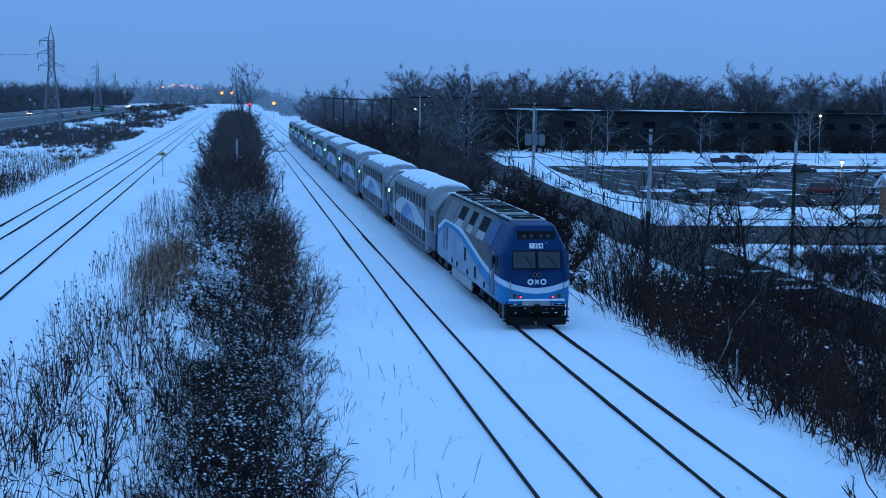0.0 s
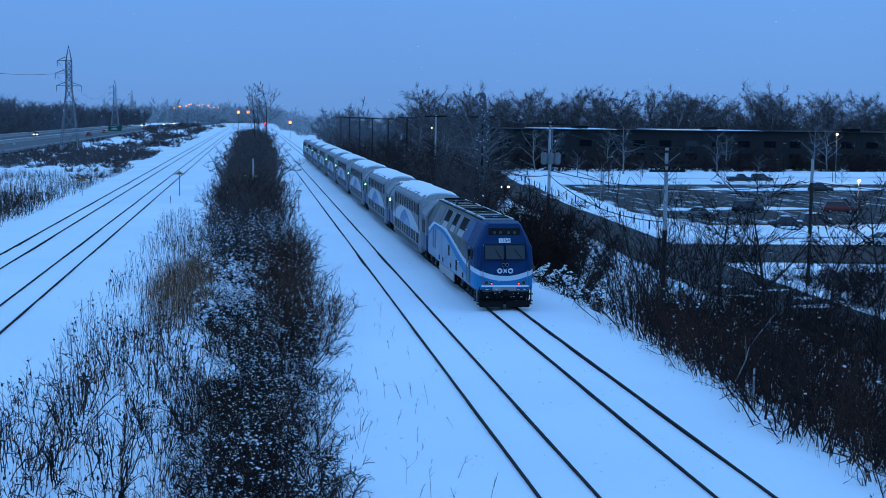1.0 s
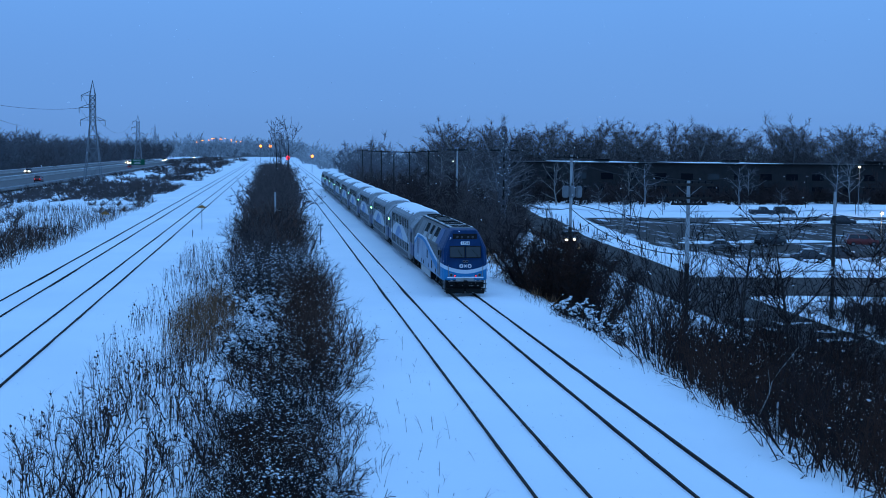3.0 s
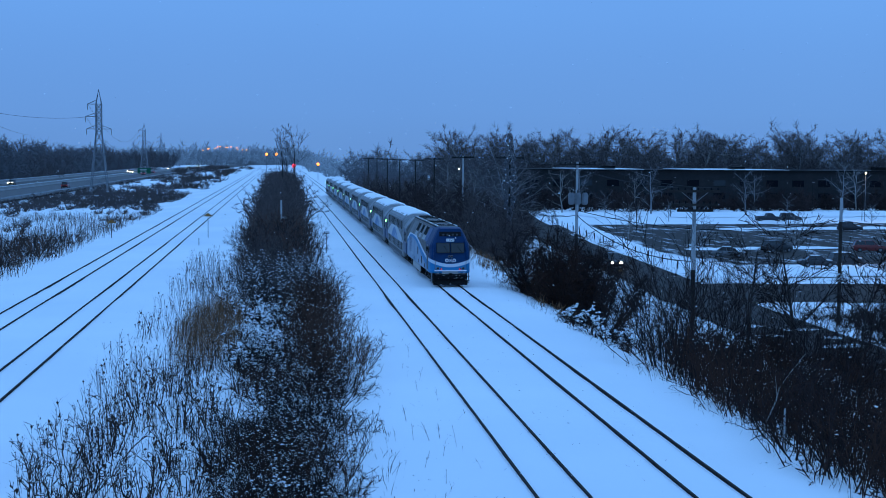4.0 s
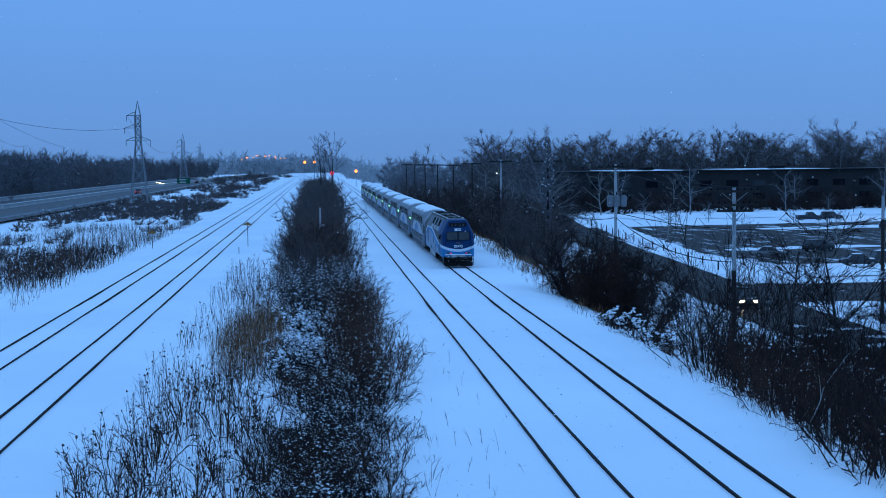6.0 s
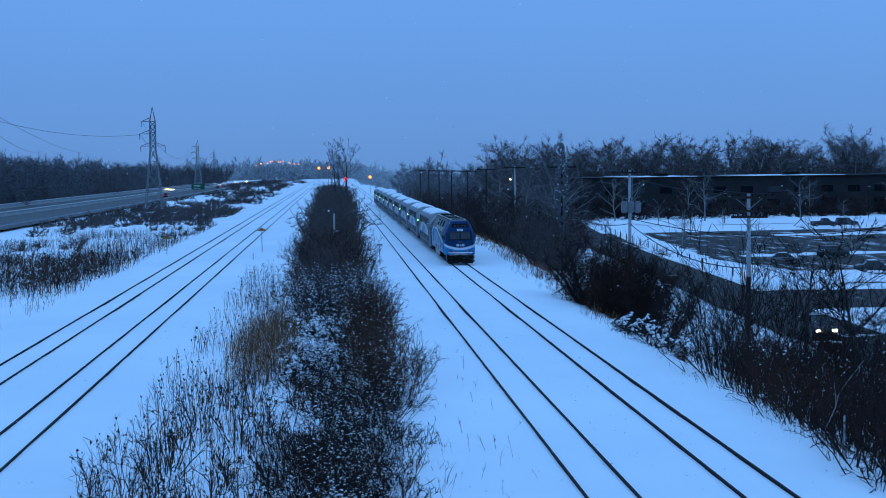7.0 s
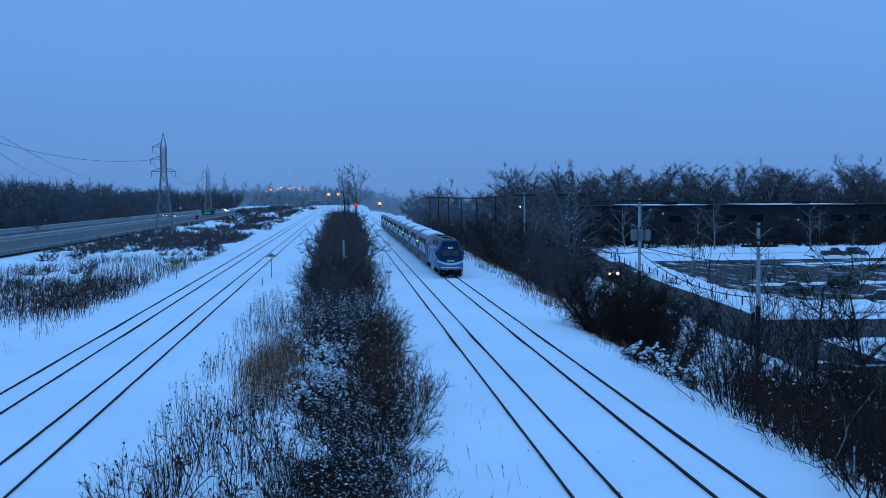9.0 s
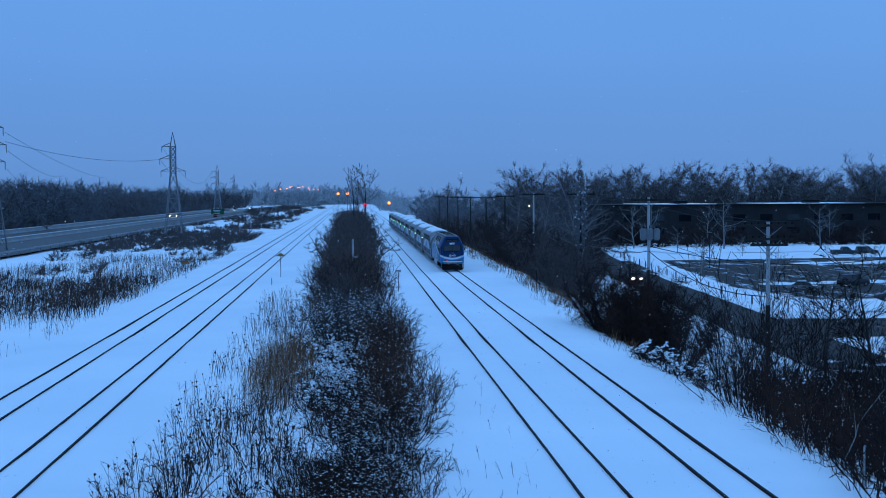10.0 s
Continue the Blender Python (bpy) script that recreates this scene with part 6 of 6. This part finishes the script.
# ---------------------------------------------------------------- pylons
def build_pylon(x, y, top, turn, label, near=True):
    t = thing("pylon", label, "pylon", pose(x, y, ground_z(x, y), 0, 0, turn))
    waist, cage, b, w = top * 0.60, top * 0.86, top * 0.085, top * 0.026
    thick, metal = (0.14, STEEL) if near else (0.15, FAR_STEEL)

    def corner(s, q, z):
        h = b + (w - b) * min(1, z / waist)
        return (s * h, q * h, z)

    for s in (-1, 1):
        for q in (-1, 1):
            leg = bmesh.new()
            add_rod(leg, corner(s, q, -0.3), corner(s, q, waist), thick, thick * 0.8, 5)
            add_rod(leg, corner(s, q, waist), corner(s, q, cage), thick * 0.8, thick * 0.7, 5)
            add_rod(leg, corner(s, q, cage), (0, 0, top), thick * 0.7, thick * 0.5, 5)
            part("leg", leg, metal, t)
    zs = [0, waist * 0.34, waist * 0.6, waist * 0.8, waist] + [waist + (cage - waist) * k / 5 for k in range(1, 6)]
    for a, c in zip(zs, zs[1:]):
        for s in (-1, 1):
            for p0, p1 in (((s, -1), (s, 1)), ((-1, s), (1, s))):
                br = bmesh.new()
                add_rod(br, corner(*p0, a), corner(*p1, c), thick * 0.42, n=4)
                add_rod(br, corner(*p1, a), corner(*p0, c), thick * 0.42, n=4)
                add_rod(br, corner(*p0, c), corner(*p1, c), thick * 0.42, n=4)
                part("brace", br, metal, t)
    for k, z in enumerate((cage, waist + (cage - waist) * 0.55, waist + (cage - waist) * 0.1)):
        reach = top * (0.105, 0.125, 0.115)[k]
        for s in (-1, 1):
            if s > 0 and k != 2:
                continue
            arm = bmesh.new()
            for q in (-1, 1):
                add_rod(arm, (s * w, q * w, z), (s * reach, 0, z), thick * 0.5, n=4)
                add_rod(arm, (s * w, q * w, z + top * 0.035), (s * reach, 0, z), thick * 0.4, n=4)
            a = part("arm", arm, metal, t)
            part("insulator", rod((s * reach, 0, z), (s * reach * 1.0, 0, z - top * 0.055), 0.11, 0.09, 6), CONCRETE, a)


build_pylon(-44.3, 355, 25.9, 0, "tall grey lattice pylon beyond the tracks")
build_pylon(-72.5, 770, 27, 0, "distant grey lattice pylon in the murk", False)
build_pylon(-95, 1150, 28, 0, "distant grey lattice pylon in the murk", False)
build_pylon(-65.8, 262, 26.5, 170, "grey lattice pylon at the edge of the highway")
for k, (a, b, sag) in enumerate((((-62.9, 262, 21.3), (-107, 620, 17.6), 1.5), ((-62.4, 262, 17.9), (-124, 620, 18.6), 2.0), ((-62.6, 262, 14.6), (-137, 620, 15.7), 2.0), ((-62.9, 262, 19.6), (-47.4, 355, 18.6), 1.6), ((-47.0, 355, 21.9), (-75.3, 770, 23), 8.0), ((-47.4, 355, 18.6), (-75.6, 770, 20), 8.0))):
    w = thing("power_line", "thin sagging power line between pylons", "wire", group="power lines")
    part("strand", sag_wire([a, b], sag, 0.03, 24), BLACK, w)


# ---------------------------------------------------------------- woods
def build_woods():
    near = [soft_tree(200 + i, 15, 0.75, 11, 520, 0.045, 1.1, PALE_BARK if i % 2 else FROST_BARK, WOOD_TWIG, 0.2, 2, 1.1) for i in range(3)]
    k = 0
    for x, y in ((75, 352), (92, 362), (118, 350), (126, 366), (150, 356), (170, 362), (186, 350), (206, 360), (139, 338), (88, 330), (68, 338), (176, 322)):
        t = tree_thing("pale-limbed bare tree before the long building", near[k % 3], sized(x, y, pick.uniform(0.8, 1.25), k, 0.1), "trees before the building")
        k += 1
    for k, (x, y) in enumerate(((63, 207), (78, 208), (66, 262), (92, 268), (118, 272), (74, 318), (98, 328), (58, 232), (124, 336), (84, 300))):
        tree_thing("small bare tree on a snowy island", near[k % 3], sized(x, y, pick.uniform(0.38, 0.6), k, 0.1), "small trees in the car park")
    dark = [soft_brush(210 + i, 6.0, 8.5, 8, 600, 0.13, 1.4, BRUSH_TWIG, BRUSH_TWIG, 1) for i in range(3)]
    thicket("shrubbery", "dark shrubs and low trees before the long building", "shrubs", dark, spots_in(60, 250, 358, 382, 8.0), (0.7, 1.5))
    tall = [soft_tree(220 + i, 26, 0.75, 12, 1150, 0.10, 1.7, (PALE_BARK, WOOD_TWIG, WOOD_TWIG, FROST_BARK, WOOD_TWIG)[i], WOOD_TWIG, 0.2, 1) for i in range(5)]
    under = [soft_brush(230 + i, 20, 15, 9, 1150, 0.13, 2.1, WOOD_TWIG, WOOD_TWIG, 1) for i in range(3)]
    thicket("woods", "tall bare winter woods behind the building", "woods", tall, spots_in(52, 245, 426, 500, 11), (0.74, 1.1))
    thicket("woods", "dense undergrowth of the winter woods", "woods", under, spots_in(50, 245, 428, 464, 10), (0.85, 1.2))
    # Middle-distance woods in the twig colour that carries painted haze.
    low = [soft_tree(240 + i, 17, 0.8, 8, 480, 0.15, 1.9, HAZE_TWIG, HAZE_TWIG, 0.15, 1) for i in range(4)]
    haze_brush = [soft_brush(235 + i, 9, 11, 7, 480, 0.17, 1.9, HAZE_TWIG, HAZE_TWIG, 1) for i in range(3)]
    thicket("woods", "bare woods along the railway in the murk", "woods", low + haze_brush, spots_in(24, 62, 425, 800, 13, lambda x, y: x > 24 + 0.01 * y), (0.7, 1.15))
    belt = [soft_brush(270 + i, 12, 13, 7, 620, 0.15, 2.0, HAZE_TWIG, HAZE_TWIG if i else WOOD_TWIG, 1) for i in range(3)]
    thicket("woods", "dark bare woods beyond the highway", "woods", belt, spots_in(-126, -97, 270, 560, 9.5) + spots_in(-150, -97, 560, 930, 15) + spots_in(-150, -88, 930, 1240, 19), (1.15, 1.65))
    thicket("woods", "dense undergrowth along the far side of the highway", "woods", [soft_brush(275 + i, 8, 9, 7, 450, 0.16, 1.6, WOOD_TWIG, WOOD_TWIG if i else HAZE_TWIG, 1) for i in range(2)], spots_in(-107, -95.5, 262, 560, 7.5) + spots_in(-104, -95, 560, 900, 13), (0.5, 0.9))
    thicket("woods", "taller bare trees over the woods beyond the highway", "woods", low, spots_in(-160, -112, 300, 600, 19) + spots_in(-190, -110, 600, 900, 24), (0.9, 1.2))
    # Farthest woods, paled in their twig colour to stand for haze.
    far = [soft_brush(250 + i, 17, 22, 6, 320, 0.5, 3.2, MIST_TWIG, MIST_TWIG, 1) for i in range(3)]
    thicket("woods", "pale distant woods with the haze put into their colour", "woods", far, spots_in(-520, -60, 1250, 1400, 30, lambda x, y: x < -95) + spots_in(22, 520, 860, 1250, 32, lambda x, y: x < 140 or y > 1000), (0.8, 1.2))
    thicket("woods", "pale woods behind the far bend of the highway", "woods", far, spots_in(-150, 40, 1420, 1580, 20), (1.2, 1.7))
    brush = [soft_brush(260 + i, 2.6, 5.0, 7, 380, 0.075, 0.8, FAR_TWIG, (FAR_TWIG, WOOD_TWIG, FAR_TWIG)[i], 1) for i in range(3)]
    thicket("brushwood", "dark brushwood between highway and tracks", "brushwood", brush, spots_in(-54, -22, 262, 375, 4.4, lambda x, y: x < -23.5 and noise.noise((x * 0.03, y * 0.02, 3)) > -0.55) + spots_in(-55, -24, 375, 640, 7, lambda x, y: noise.noise((x * 0.03, y * 0.015, 7)) > -0.25), (0.5, 0.9))
    thicket("brushwood", "dense dark reeds and shrubs in the verge", "brushwood", [bush_meshes(265 + i, 2.6, 3.8, 9, 3.0, 0.018, 380, 3, BROWN if i else BRUSH_TWIG, 0.08, 0.2, BRUSH_TWIG, spread=0.42) for i in range(2)], spots_in(-46, -22.5, 116, 166, 2.2, lambda x, y: noise.noise((x * 0.09, y * 0.06, 21)) > -0.25), (0.55, 0.95))
    thicket("brushwood", "low brush along the far side of the tracks", "brushwood", brush, spots_in(-62, -25, 420, 1150, 17, lambda x, y: x > -0.055 * y - 14), (1.0, 1.7))
    thicket("brushwood", "scattered dark shrubs in the snowy verge", "brushwood", brush, spots_in(-50, -22.5, 172, 258, 7.0, lambda x, y: noise.noise((x * 0.07, y * 0.035, 14)) > 0.06), (0.45, 0.8))


build_woods()


# ---------------------------------------------------------------- falling snow
def falling_snow(seed, count, near, far):
    rng = np.random.default_rng(seed)
    y = near + (far - near) * rng.uniform(0, 1, count) ** 0.6
    pts = np.stack([rng.uniform(-0.45, 0.62, count) * y, y, rng.uniform(-5, 26, count)], 1)
    me = lumps("snowflakes", pts, rng.uniform(0.006, 0.013, count) * (0.6 + y / 40), SNOW, rng, 0.8)
    return tagged(new("falling_snow", me), "loose white snowflakes falling through the air", "snowflakes", kind="stuff")


flurries = [(falling_snow(31, 1100, 9, 60), 1.3, -0.9), (falling_snow(32, 900, 9, 50), -0.8, -1.2)]


# ---------------------------------------------------------------- what moves
def motions():
    for i, vehicle in enumerate([locomotive] + coaches):
        back = 0 if i == 0 else TRAIN_GAP + COACH_STEP * (i - 1)
        walk(vehicle, [(t, pose(TRACKS[3], y + back, 0)) for t, y in TRAIN_WAY])
    for car, drive in zip(street_cars, STREET_DRIVES):
        walk(car, [(t, pose(street_x(y) - 1.75, y, LOT_Z, 0, 0, math.degrees(math.atan2(street_x(y) - street_x(y + 6), 6)))) for t, y in drive])
    for car, (lane, lit, drive) in zip(highway_cars, HIGHWAY_DRIVES):
        walk(car, [(t, pose(highway_x(y) + lane, y, HIGH + 0.005, 0, 0, 0 if lit else 180)) for t, y in drive])
    for flakes, drift, drop in flurries:
        walk(flakes, [(t, pose(drift * (t - 5), 0, drop * (t - 5))) for t in (0, 5, 10)])


motions()
